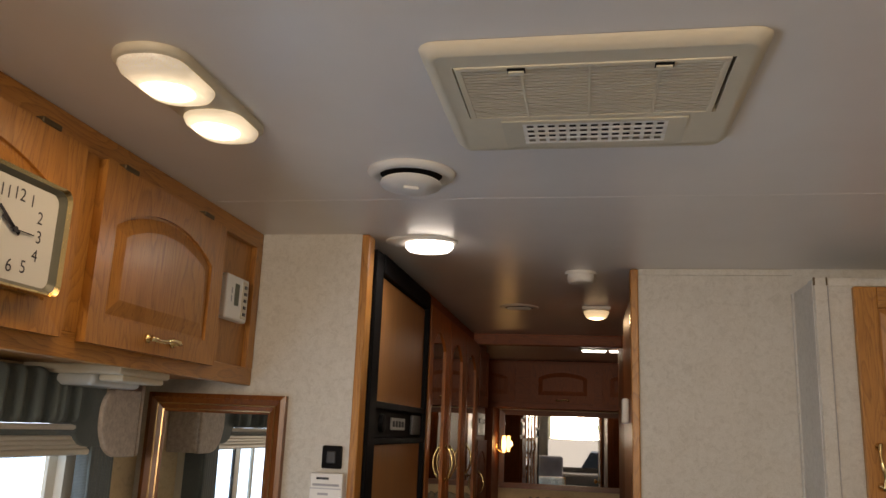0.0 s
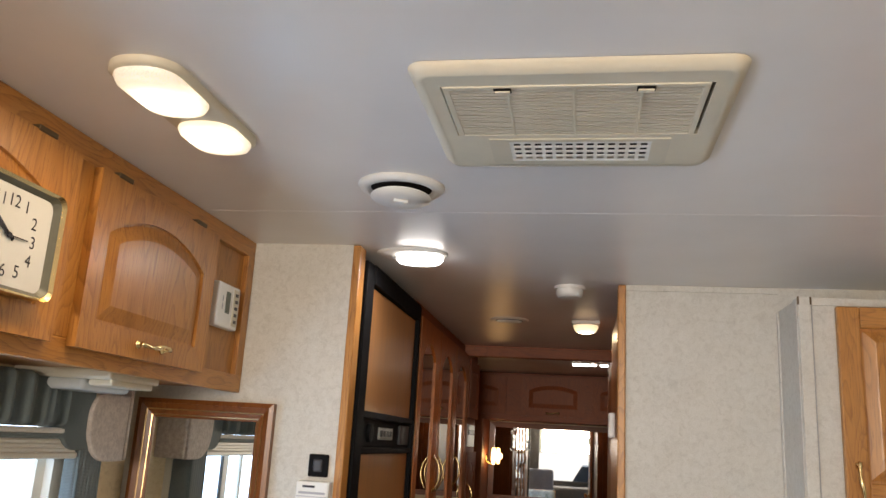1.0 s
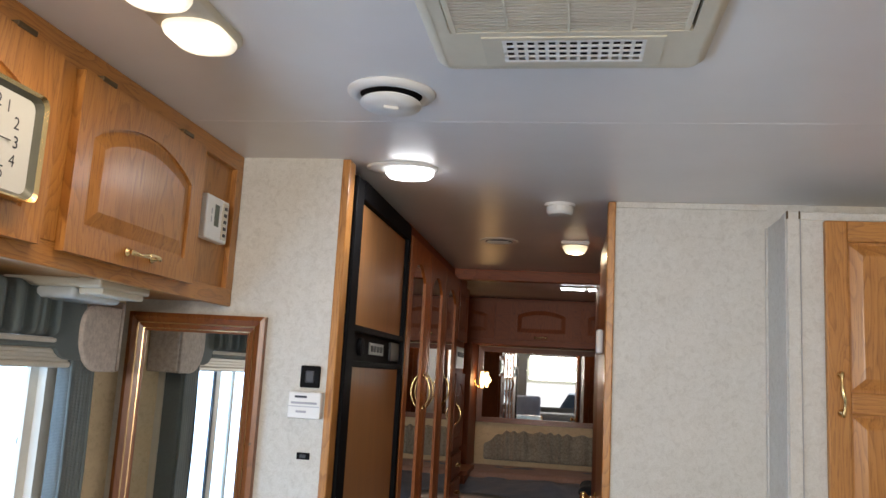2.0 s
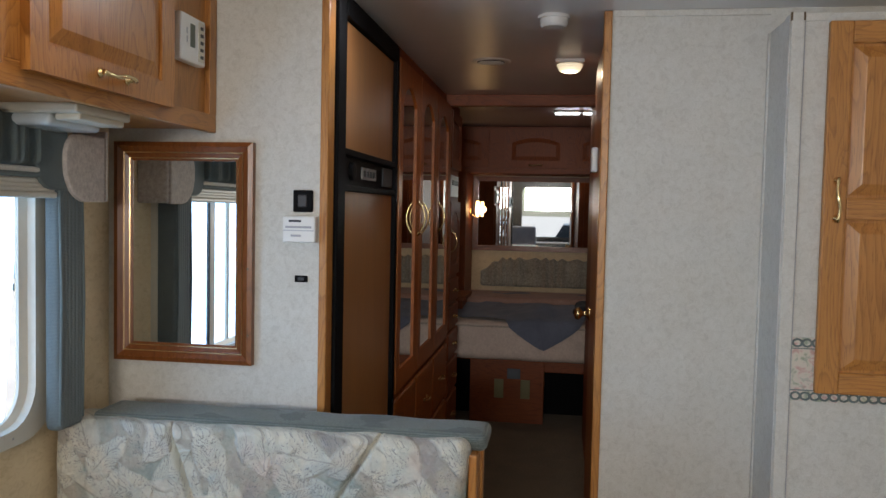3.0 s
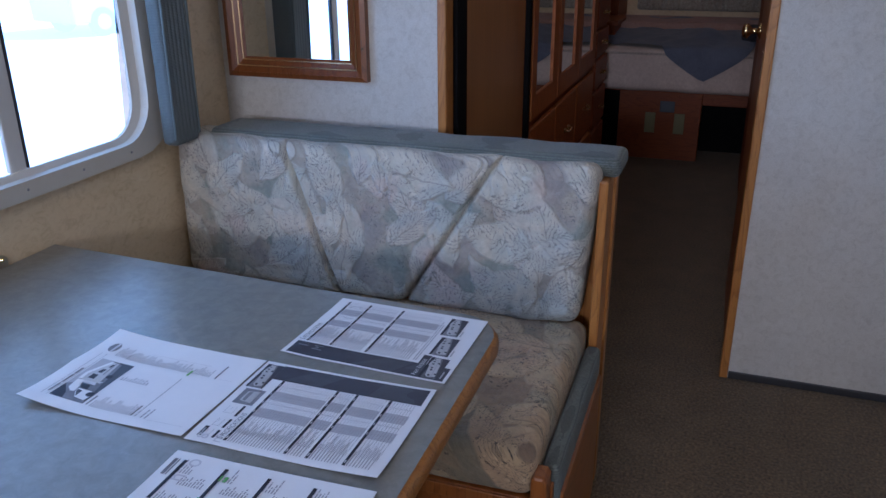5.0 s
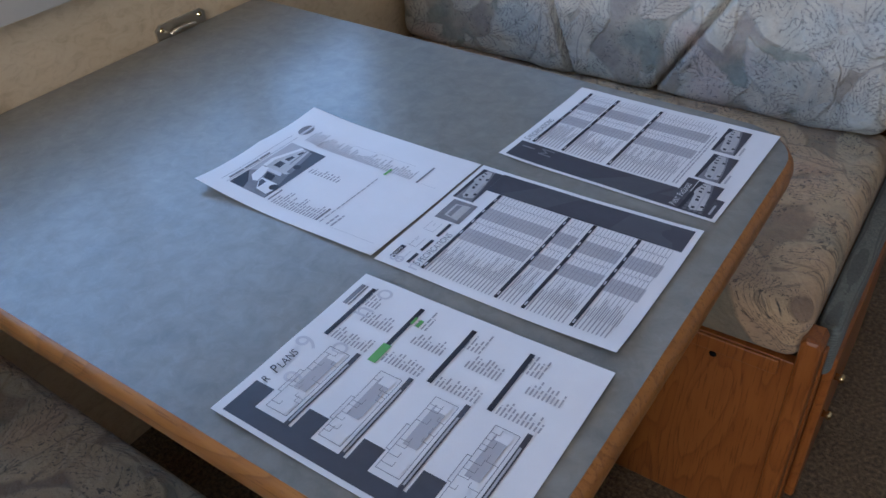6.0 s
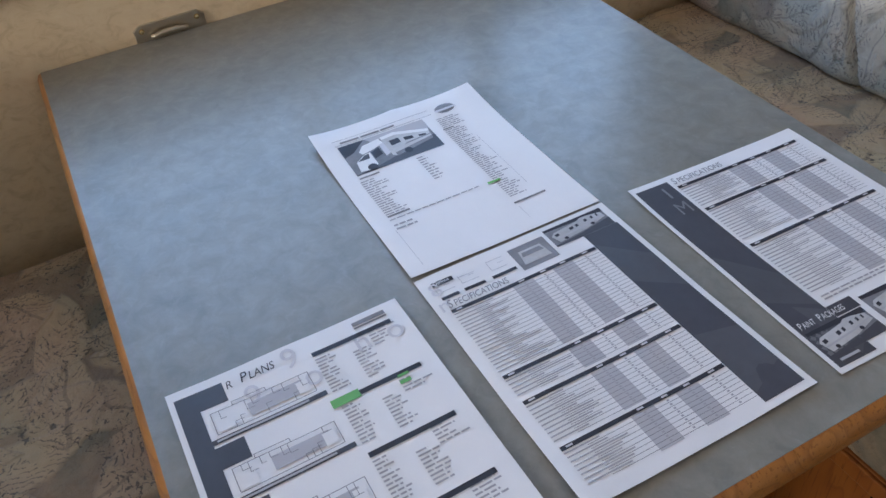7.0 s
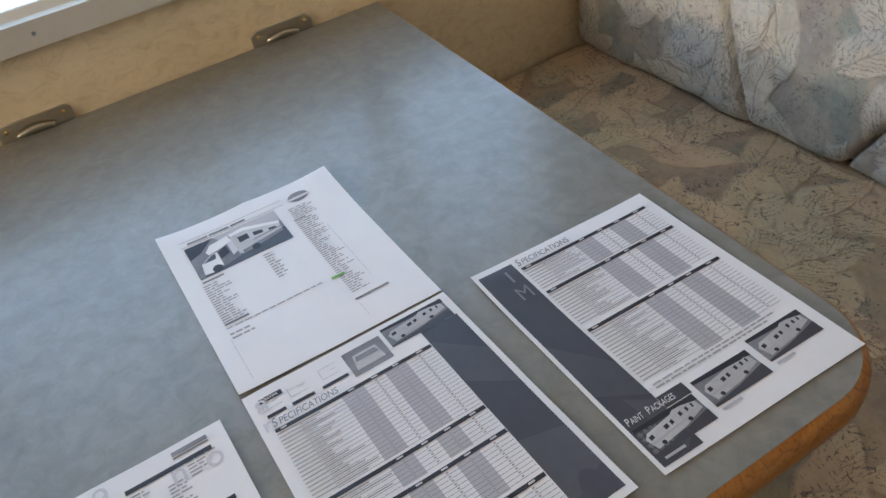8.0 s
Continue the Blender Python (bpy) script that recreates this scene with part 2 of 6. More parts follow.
def make_tweed(name, dark, light, scale=380.0, rib=0.0):
    n = Nodes(name)
    v = n.coords()
    a, b = n.noise(v, scale * 1.1, 3, 0.7), n.noise(v, 6, 4)
    col = n.ramp(a, (0.34, dark), (0.66, light))
    col = n.mix(0.35, col, n.ramp(b, (0.3, dark), (0.7, light)))
    h = a
    if rib:
        w = n.add("TexWave", Scale=rib, Distortion=0.6, Detail=1.0)
        w.bands_direction = "Z"
        n.link(v, w.inputs["Vector"])
        col = n.mix(n.math("MULTIPLY", n.math("LESS_THAN", w.outputs["Fac"], 0.35), 0.5), col, tuple(c * 0.6 for c in dark))
        h = n.math("ADD", a, n.math("MULTIPLY", w.outputs["Fac"], 0.8))
    n.bump(h, 0.45, 0.0012)
    return n.done(col, 0.9, 0.0, Sheen_Weight=0.15)


def make_laminate():
    """Soft mottled grey-green laminate with faint pale flecks and a broad sheen."""
    n = Nodes("grey_laminate")
    v = n.coords()
    a, b, c = n.noise(v, 38, 7, 0.68, 0.5), n.noise(v, 9, 5, 0.6), n.noise(v, 80, 5, 0.6, 0.6)
    col = n.ramp(a, (0.34, (0.155, 0.158, 0.142)), (0.5, (0.226, 0.224, 0.198)), (0.66, (0.298, 0.290, 0.255)))
    col = n.mix(0.5, col, n.ramp(b, (0.32, (0.190, 0.190, 0.176)), (0.5, (0.238, 0.224, 0.188)), (0.68, (0.225, 0.232, 0.215))))
    col = n.mix(n.math("MULTIPLY", n.ramp(c, (0.58, (0, 0, 0)), (0.72, (1, 1, 1))), 0.22), col, (0.36, 0.35, 0.32))
    n.bump(n.mix(0.5, c, n.noise(v, 900, 2)), 0.05, 0.0005)
    return n.done(col, n.math("ADD", n.math("MULTIPLY", b, 0.06), 0.26))


def make_floral():
    """Paper border with blurred rose and leaf-green blooms on cream."""
    n = Nodes("floral_border")
    v = n.coords()
    a, b = n.noise(v, 32, 3, 0.5, 0.8), n.noise(v, 55, 3, 0.5, 0.5)
    col = n.ramp(a, (0.36, (0.30, 0.34, 0.25)), (0.47, (0.58, 0.54, 0.45)), (0.56, (0.60, 0.53, 0.46)), (0.66, (0.52, 0.33, 0.29)))
    col = n.mix(n.math("MULTIPLY", n.math("GREATER_THAN", b, 0.58), 0.4), col, (0.24, 0.29, 0.24))
    return n.done(col, 0.6)


def make_outdoor():
    n = Nodes("pale_concrete")
    v = n.coords()
    col = n.ramp(n.noise(v, 0.8, 5), (0.3, (0.54, 0.525, 0.50)), (0.7, (0.66, 0.645, 0.62)))
    n.bump(n.noise(v, 30, 4), 0.2)
    return n.done(col, 0.9)


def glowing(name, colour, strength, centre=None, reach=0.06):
    """A lit plastic lens; with a centre, a bulb's hot core is painted into its emission, fading outwards."""
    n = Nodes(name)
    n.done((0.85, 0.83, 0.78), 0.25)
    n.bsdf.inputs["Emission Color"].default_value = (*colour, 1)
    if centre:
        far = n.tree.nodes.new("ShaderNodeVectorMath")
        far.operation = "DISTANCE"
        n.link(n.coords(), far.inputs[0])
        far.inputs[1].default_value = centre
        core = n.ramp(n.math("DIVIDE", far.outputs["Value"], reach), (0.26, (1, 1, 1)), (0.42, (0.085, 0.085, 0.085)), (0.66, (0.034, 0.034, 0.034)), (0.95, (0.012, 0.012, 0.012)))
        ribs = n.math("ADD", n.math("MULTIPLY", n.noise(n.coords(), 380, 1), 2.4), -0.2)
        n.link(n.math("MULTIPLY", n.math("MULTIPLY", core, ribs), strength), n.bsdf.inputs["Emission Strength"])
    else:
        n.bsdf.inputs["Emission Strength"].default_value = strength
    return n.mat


def make_glass():
    n = Nodes("window_glass")
    n.done((1, 1, 1), 0.0, 0.0, Transmission_Weight=1.0, IOR=1.02)
    return n.mat


WALLPAPER, TAN_WALL, CEILING, CARPET = make_wallpaper(), make_tan_wall(), make_ceiling(), make_carpet()
LEAF, LEAF_WARM = make_leaf_fabric("leaf_print_cloth", False), make_leaf_fabric("leaf_print_cloth_seat", True, "XY")
TEAL = make_tweed("teal_tweed", (0.064, 0.078, 0.070), (0.200, 0.222, 0.198), 230, 62.0)
DRAPE = make_tweed("slate_drape", (0.095, 0.115, 0.118), (0.165, 0.195, 0.198), 420, 90.0)
TEAL_CLOTH = make_tweed("slate_teal_cloth", (0.062, 0.082, 0.084), (0.155, 0.19, 0.19), 600)
CREAM_LEAF = make_tweed("cream_leaf_cloth", (0.48, 0.44, 0.38), (0.72, 0.68, 0.61), 200)
ROSE_CREAM = make_tweed("rose_cream_cloth", (0.34, 0.29, 0.255), (0.60, 0.52, 0.46), 70)
LAMINATE, CONCRETE = make_laminate(), make_outdoor()
OAK_X, OAK_Y, OAK_Z = (oak("honey_oak_" + a, a, (1.02, 0.96, 0.86)) for a in "xyz")
# Redder than the front oak; darkened too, for the dim rear of the coach.
DIM_RED = (0.62, 0.32, 0.205)
# Honey oak made redder, and darker for the shade under the table.
BENCH_SHADED_Y, BENCH_SHADED_Z = oak("bench_oak_shaded_y", "y", (0.74, 0.55, 0.42)), oak("bench_oak_shaded_z", "z", (0.74, 0.55, 0.42))
DARK_X, DARK_Y, DARK_Z = (oak("dim_red_oak_" + a, a, DIM_RED, 0.46, 0.0) for a in "xyz")


def make_fridge_panel():
    n = Nodes("fridge_panel_wood")
    a = n.noise(n.coords((40, 40, 1.2)), 2.0, 5, 0.6)
    b = n.noise(n.coords((3, 3, 0.8)), 1.5, 3)
    col = n.mix(0.5, n.ramp(a, (0.3, (0.32, 0.135, 0.046)), (0.7, (0.52, 0.235, 0.084))), n.ramp(b, (0.3, (0.33, 0.140, 0.046)), (0.7, (0.46, 0.215, 0.078))))
    return n.done(col, n.math("ADD", n.math("MULTIPLY", a, 0.12), 0.28))


FRIDGE_WOOD = make_fridge_panel()
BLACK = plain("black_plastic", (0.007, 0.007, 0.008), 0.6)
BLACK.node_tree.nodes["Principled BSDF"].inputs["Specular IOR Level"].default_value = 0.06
BRONZE = plain("dark_bronze", (0.13, 0.09, 0.05), 0.4, 0.7)
CHARCOAL = plain("charcoal_plastic", (0.035, 0.036, 0.04), 0.45)
CREAM_PLASTIC = plain("aged_cream_plastic", (0.66, 0.60, 0.475), 0.42, vary=0.06)
WHITE_PLASTIC = plain("white_plastic", (0.74, 0.73, 0.70), 0.38, vary=0.04)
TAN_PLASTIC = plain("almond_plastic", (0.60, 0.55, 0.44), 0.4, vary=0.05)
BRASS = plain("polished_brass", (0.76, 0.58, 0.29), 0.22, 1.0, vary=0.08)
NICKEL = plain("dull_brass_steel", (0.56, 0.50, 0.39), 0.36, 1.0)
GREY_METAL = plain("grey_painted_metal", (0.30, 0.30, 0.30), 0.4, 0.6)
FRAME_GREY = plain("almond_window_frame", (0.60, 0.56, 0.48), 0.45, vary=0.06)
TRIM_WHITE = plain("white_vinyl_trim", (0.60, 0.585, 0.545), 0.5, vary=0.05)
PAPER = plain("white_paper", (0.80, 0.80, 0.80), 0.75, grain=400, vary=0.02, bump=0.03)
INK = plain("black_ink", (0.020, 0.022, 0.035), 0.6, vary=0.2)
INK_BAND = plain("charcoal_ink", (0.054, 0.056, 0.070), 0.5, grain=120, vary=0.22)
INK_FACET = plain("slate_ink", (0.074, 0.078, 0.092), 0.5, grain=120, vary=0.2)
INK_GREY = plain("grey_ink", (0.47, 0.47, 0.495), 0.7, vary=0.08)
INK_TEXT = plain("small_print", (0.37, 0.37, 0.395), 0.7, vary=0.1)
INK_FAINT = plain("faint_ink", (0.62, 0.62, 0.65), 0.7, vary=0.05)
INK_COACH = plain("photo_pale_ink", (0.50, 0.50, 0.50), 0.65, grain=260, vary=0.22)
INK_MID = plain("photo_grey_ink", (0.20, 0.20, 0.215), 0.6, grain=200, vary=0.35)
MARKER = plain("green_marker", (0.15, 0.45, 0.12), 0.6, vary=0.15)
MIRROR = Nodes("mirror_glass").done((0.86, 0.88, 0.87), 0.015, 1.0)
GLASS = make_glass()
BLUE_CLOTH = make_tweed("blue_grey_blanket", (0.065, 0.082, 0.135), (0.19, 0.215, 0.29), 250)
QUILT = make_tweed("pale_quilted_mattress", (0.58, 0.48, 0.43), (0.76, 0.65, 0.58), 60)
BED_SHEET = make_tweed("rose_sheet", (0.28, 0.16, 0.13), (0.44, 0.28, 0.23), 90)
HEAD_CLOTH = make_tweed("grey_headboard_cloth", (0.20, 0.19, 0.155), (0.50, 0.46, 0.39), 60)
OLIVE_PLASTIC = plain("olive_plastic", (0.26, 0.24, 0.12), 0.5)
SLATE_PLASTIC = plain("slate_plastic", (0.11, 0.13, 0.16), 0.5)
DARK_CLOTH = make_tweed("navy_cloth", (0.010, 0.012, 0.020), (0.035, 0.04, 0.055), 200)
WARD = (1.0, 0.66, 0.46)
WARD_Y, WARD_Z = oak("wardrobe_oak_y", "y", WARD, 0.42, 0.0), oak("wardrobe_oak_z", "z", WARD, 0.42, 0.0)
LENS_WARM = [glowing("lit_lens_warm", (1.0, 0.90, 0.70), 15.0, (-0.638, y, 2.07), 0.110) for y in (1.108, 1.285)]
LENS_COOL = glowing("lit_lens_cool", (0.92, 0.96, 1.0), 7.0)
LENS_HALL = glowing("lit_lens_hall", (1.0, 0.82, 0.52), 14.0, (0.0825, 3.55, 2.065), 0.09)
SCONCE = glowing("lit_sconce", (1.0, 0.62, 0.25), 6.0)
LCD = plain("green_grey_lcd", (0.10, 0.12, 0.10), 0.25)


# ---- building blocks ----
def thing(name, label, category, group="", kind=""):
    return tagged(new(name), label, category, group, kind)


def part(name, bm, material, parent=None, label="", smooth=False):
    """Links a bmesh as one mesh object under a thing or a part."""
    me = bpy.data.meshes.new(name)
    if smooth:
        for f in bm.faces:
            f.smooth = True
    bm.to_mesh(me)
    bm.free()
    me.materials.append(material)
    ob = new(name, me)
    if parent:
        ob.parent = parent
    return tagged(ob, label)


def box(x0, x1, y0, y1, z0, z1, bevel=0.0, bm=None, m=None):
    """A block, with its edges rounded off by bevel."""
    own = bmesh.new()
    bmesh.ops.create_cube(own, size=1.0)
    for v in own.verts:
        v.co = Vector(((x0 + x1) / 2 + v.co.x * (x1 - x0), (y0 + y1) / 2 + v.co.y * (y1 - y0), (z0 + z1) / 2 + v.co.z * (z1 - z0)))
    if bevel:
        bmesh.ops.bevel(own, geom=own.edges[:], offset=bevel, segments=2, profile=0.5, affect="EDGES")
    if m is not None:
        own.transform(m)
    if bm is None:
        return own
    me = bpy.data.meshes.new("tmp")
    own.to_mesh(me)
    own.free()
    bm.from_mesh(me)
    bpy.data.meshes.remove(me)
    return bm


def prism(outline, depth, m, bevel=0.0, bm=None):
    """A flat outline in local x and z, thick along local +y, laid by m."""
    own = bmesh.new()
    front = [own.verts.new((x, 0, z)) for x, z in outline]
    f = own.faces.new(front)
    back = bmesh.ops.extrude_face_region(own, geom=[f])
    for v in back["geom"]:
        if isinstance(v, bmesh.types.BMVert):
            v.co.y += depth
    bmesh.ops.recalc_face_normals(own, faces=own.faces[:])
    if bevel:
        edges = [e for e in own.edges if abs(e.verts[0].co.y) < 1e-6 and abs(e.verts[1].co.y) < 1e-6]
        bmesh.ops.bevel(own, geom=edges, offset=bevel, segments=2, profile=0.5, affect="EDGES")
    own.transform(m)
    if bm is None:
        return own
    me = bpy.data.meshes.new("tmp")
    own.to_mesh(me)
    own.free()
    bm.from_mesh(me)
    bpy.data.meshes.remove(me)
    return bm


def ring(outer, inner, depth, m, lift=0.0):
    """A flat frame between two outlines of as many points each; lift raises its inner front edge."""
    own = bmesh.new()
    k = len(outer)
    o = [own.verts.new((x, 0, z)) for x, z in outer]
    i = [own.verts.new((x, lift, z)) for x, z in inner]
    ob_ = [own.verts.new((x, depth, z)) for x, z in outer]
    ib = [own.verts.new((x, depth, z)) for x, z in inner]
    for a in range(k):
        b = (a + 1) % k
        own.faces.new((o[a], o[b], i[b], i[a]))
        own.faces.new((ob_[b], ob_[a], ib[a], ib[b]))
        own.faces.new((o[b], o[a], ob_[a], ob_[b]))
        own.faces.new((i[a], i[b], ib[b], ib[a]))
    bmesh.ops.recalc_face_normals(own, faces=own.faces[:])
    own.transform(m)
    return own


def rounded(x0, x1, z0, z1, r, n=6):
    pts = []
    for cx, cz, a0 in ((x1 - r, z1 - r, 0), (x0 + r, z1 - r, 90), (x0 + r, z0 + r, 180), (x1 - r, z0 + r, 270)):
        for k in range(n + 1):
            a = radians(a0 + 90 * k / n)
            pts.append((cx + r * math.cos(a), cz + r * math.sin(a)))
    return pts


def arched(x0, x1, z0, z1, rise, n=14):
    """An outline with a cathedral arch at its top: low shoulders, then a curve up to the middle."""
    pts = [(x0, z0), (x1, z0), (x1, z1 - rise)]
    w = x1 - x0
    for k in range(1, n):
        s = k / n
        u = x1 - w * s
        pts.append((u, z1 - rise + rise * math.sin(math.pi * s) ** 0.8))
    pts.append((x0, z1 - rise))
    return pts


def lathe(profile, m, n=28, bm=None):
    """A turned shape: (radius, height) pairs round local z."""
    own = bm if bm is not None else bmesh.new()
    rows = []
    for r, h in profile:
        rows.append([own.verts.new(m @ Vector((r * math.cos(2 * math.pi * k / n), r * math.sin(2 * math.pi * k / n), h))) for k in range(n)])
    for a, b in zip(rows, rows[1:]):
        for k in range(n):
            own.faces.new((a[k], a[(k + 1) % n], b[(k + 1) % n], b[k]))
    own.faces.new(rows[-1])
    own.faces.new(rows[0][::-1])
    bmesh.ops.recalc_face_normals(own, faces=own.faces[:])
    return own


def tube(points, radius, n=10, bm=None):
    """A rod bent along points."""
    own = bm if bm is not None else bmesh.new()
    pts = [Vector(p) for p in points]
    rows = []
    for k, p in enumerate(pts):
        d = (pts[min(k + 1, len(pts) - 1)] - pts[max(k - 1, 0)]).normalized()
        side = d.cross(Vector((0.31, 0.17, 0.93))).normalized()
        up = d.cross(side)
        r = radius[k] if isinstance(radius, (list, tuple)) else radius
        rows.append([own.verts.new(p + r * (math.cos(2 * math.pi * a / n) * side + math.sin(2 * math.pi * a / n) * up)) for a in range(n)])
    for a, b in zip(rows, rows[1:]):
        for k in range(n):
            own.faces.new((a[k], a[(k + 1) % n], b[(k + 1) % n], b[k]))
    own.faces.new(rows[-1])
    own.faces.new(rows[0][::-1])
    bmesh.ops.recalc_face_normals(own, faces=own.faces[:])
    return own


def soft_box(x0, x1, y0, y1, z0, z1, r, counts, shape=None):
    """A cushion: a block with round edges on a fine mesh; shape moves each point."""
    own = bmesh.new()
    size = (x1 - x0, y1 - y0, z1 - z0)
    lo = (x0, y0, z0)

    def steps(a, n):
        edge = [r * (1 - math.cos(radians(90 * k / 4))) for k in range(4)]
        mid = [r + (size[a] - 2 * r) * k / n for k in range(n + 1)]
        return edge + mid + [size[a] - e for e in edge[::-1]]

    marks = [steps(a, counts[a]) for a in range(3)]
    seen = {}

    def vert(i, j, k):
        key = (i, j, k)
        if key not in seen:
            p = Vector((lo[0] + marks[0][i], lo[1] + marks[1][j], lo[2] + marks[2][k]))
            q = Vector([min(max(p[a], lo[a] + r), lo[a] + size[a] - r) for a in range(3)])
            d = p - q
            if d.length > 1e-9:
                p = q + d.normalized() * min(r, r)
            if shape:
                p = shape(p)
            seen[key] = own.verts.new(p)
        return seen[key]

    n = [len(mk) - 1 for mk in marks]
    for i in range(n[0]):
        for j in range(n[1]):
            for k in (0, n[2]):
                own.faces.new((vert(i, j, k), vert(i + 1, j, k), vert(i + 1, j + 1, k), vert(i, j + 1, k)))
    for i in range(n[0]):
        for k in range(n[2]):
            for j in (0, n[1]):
                own.faces.new((vert(i, j, k), vert(i + 1, j, k), vert(i + 1, j, k + 1), vert(i, j, k + 1)))
    for j in range(n[1]):
        for k in range(n[2]):
            for i in (0, n[0]):
                own.faces.new((vert(i, j, k), vert(i, j + 1, k), vert(i, j + 1, k + 1), vert(i, j, k + 1)))
    bmesh.ops.recalc_face_normals(own, faces=own.faces[:])
    return own


FACE_AISLE = pose(0, 0, 0, 0, 0, 90)  # local front (-y) turns to +x, local x to +y


def raised_door(w, h, m, wood, parent, rail_wood, arch=0.05, stile=0.06, panel=None, panel_label="", name="door", thick=0.02):
    """A framed door in local x, z with its front at local y = -thick: frame, and a raised or mirrored panel as its part."""
    inner = arched(stile, w - stile, stile, h - stile, arch) if arch else [(stile, stile), (w - stile, stile), (w - stile, h - stile), (stile, h - stile)]
    k = len(inner)
    outer = []
    cx, cz = w / 2, h / 2
    for x, z in inner:
        if z < stile + 1e-6:
            outer.append((0 if x < cx else w, 0))
        elif abs(x - stile) < 1e-6 or abs(x - (w - stile)) < 1e-6:
            outer.append((0 if x < cx else w, h))
        else:
            outer.append(((x - stile) / (w - 2 * stile) * w, h))
    at = m @ Matrix.Translation((0, -thick, 0))
    door = part(name, ring(outer, inner, thick, at, 0.003), wood, parent)
    if panel is None:
        g = 0.006
        shrink = lambda d: [(cx + (x - cx) * (1 - 2 * d / (w - 2 * stile)), cz + (z - cz) * (1 - 2 * d / (h - 2 * stile))) for x, z in inner]
        bm = bmesh.new()
        rows = []
        for d, y in ((0.0, -thick + 0.010), (g, -thick + 0.010), (0.034, -thick + 0.002), (0.038, -thick + 0.001)):
            rows.append([bm.verts.new((x, y, z)) for x, z in shrink(d)])
        for a, b in zip(rows, rows[1:]):
            for i in range(k):
                bm.faces.new((a[i], a[(i + 1) % k], b[(i + 1) % k], b[i]))
        bm.faces.new(rows[-1])
        bmesh.ops.recalc_face_normals(bm, faces=bm.faces[:])
        bm.faces.ensure_lookup_table()
        if bm.faces[-1].normal.y > 0:
            bmesh.ops.reverse_faces(bm, faces=bm.faces[:])
        bm.transform(m)
        part("panel", bm, wood, door)
    else:
        part("mirror_panel", prism(inner, 0.003, m @ Matrix.Translation((0, -thick + 0.010, 0))), panel, door, panel_label)
    return door


def antique_pull(x, z, m, parent, length=0.10, upright=False):
    """A small cast brass pull with two rosettes and a bowed bar."""
    bm = bmesh.new()
    turn = pose(0, 0, 0, 0, 90, 0) if upright else Matrix.Identity(4)
    at = m @ Matrix.Translation((x, 0, z)) @ turn
    for s in (-1, 1):
        lathe([(0.011, 0.0), (0.011, 0.003), (0.006, 0.006), (0.005, 0.016)], at @ Matrix.Translation((s * length * 0.42, 0, 0)) @ pose(0, 0, 0, 90, 0, 0), 12, bm)
    pts, rad = [], []
    for k in range(13):
        s = k / 12
        pts.append(at @ Vector(((s - 0.5) * length, -0.016 - 0.008 * math.sin(math.pi * s), -0.004 * math.sin(2 * math.pi * s))))
        rad.append(0.0035 + 0.0025 * abs(math.cos(2 * math.pi * s)))
    tube(pts, rad, 8, bm)
    return part("handle", bm, BRASS, parent, "polished brass handle", True)


# ---- structure ----
CEIL, PART_Y, FRONT_Y, END_Y = 2.108, 2.195, -2.80, 6.60
HALL_X, RIGHT_Y, EAST_X, FRIDGE_X = 0.188, 2.692, 1.30, -0.600


def wall_x(y):
    """The window wall runs a little outwards towards the back of the coach."""
    return -1.246 - 0.006 * (y - 1.0)


WEST = Matrix.Translation((wall_x(0), 0, 0)) @ pose(0, 0, 0, 0, 0, 90 + math.degrees(math.atan(0.006)))  # local x along the wall, -y into the room

tagged(part("floor", box(-1.7, 1.45, -2.95, 6.8, -0.06, 0.0), CARPET), "worn dark brown carpet over the coach floor", "floor", kind="structure")
ceil = tagged(part("ceiling", box(-1.7, 1.45, -2.95, 6.8, CEIL, CEIL + 0.05), CEILING), "off-white vinyl ceiling panels with a joint strip", "ceiling", kind="structure")
tagged(part("trim", box(-0.92, 1.25, 1.842, 1.854, CEIL - 0.0005, CEIL + 0.002, 0.0), CEILING), "thin flat joint strip across the ceiling", "trim", kind="structure")

# window wall, with the window's opening through it
WIN = (0.20, 1.825, 0.897, 1.60)
WIN_OUT = (WIN[0] - 0.09, WIN[1] + 0.112, WIN[2] - 0.040, WIN[3] + 0.05)


def wall_with_hole(name, x0, x1, hole, m, material, thick=0.06, z1=CEIL):
    outer = [(x1, z1), (x0, z1), (x0, 0), (x1, 0)]
    o = []
    inner = rounded(*hole, 0.10)
    for k, p in enumerate(inner):
        o.append(outer[k // 7])
    bm = bmesh.new()
    for y in (0.0, thick):
        a = [bm.verts.new((x, y, z)) for x, z in inner]
        b = [bm.verts.new((x, y, z)) for x, z in outer]
        for q in range(4):
            for k in range(6):
                bm.faces.new((a[q * 7 + k], a[q * 7 + k + 1], b[q]))
            bm.faces.new((a[q * 7 + 6], a[(q * 7 + 7) % 28], b[(q + 1) % 4], b[q]))
    bm.verts.ensure_lookup_table()
    n = 32
    for k in range(28):
        j = (k + 1) % 28
        bm.faces.new((bm.verts[k], bm.verts[j], bm.verts[n + j], bm.verts[n + k]))
    bmesh.ops.recalc_face_normals(bm, faces=bm.faces[:])
    bm.transform(m)
    return tagged(part(name, bm, material), kind="structure")


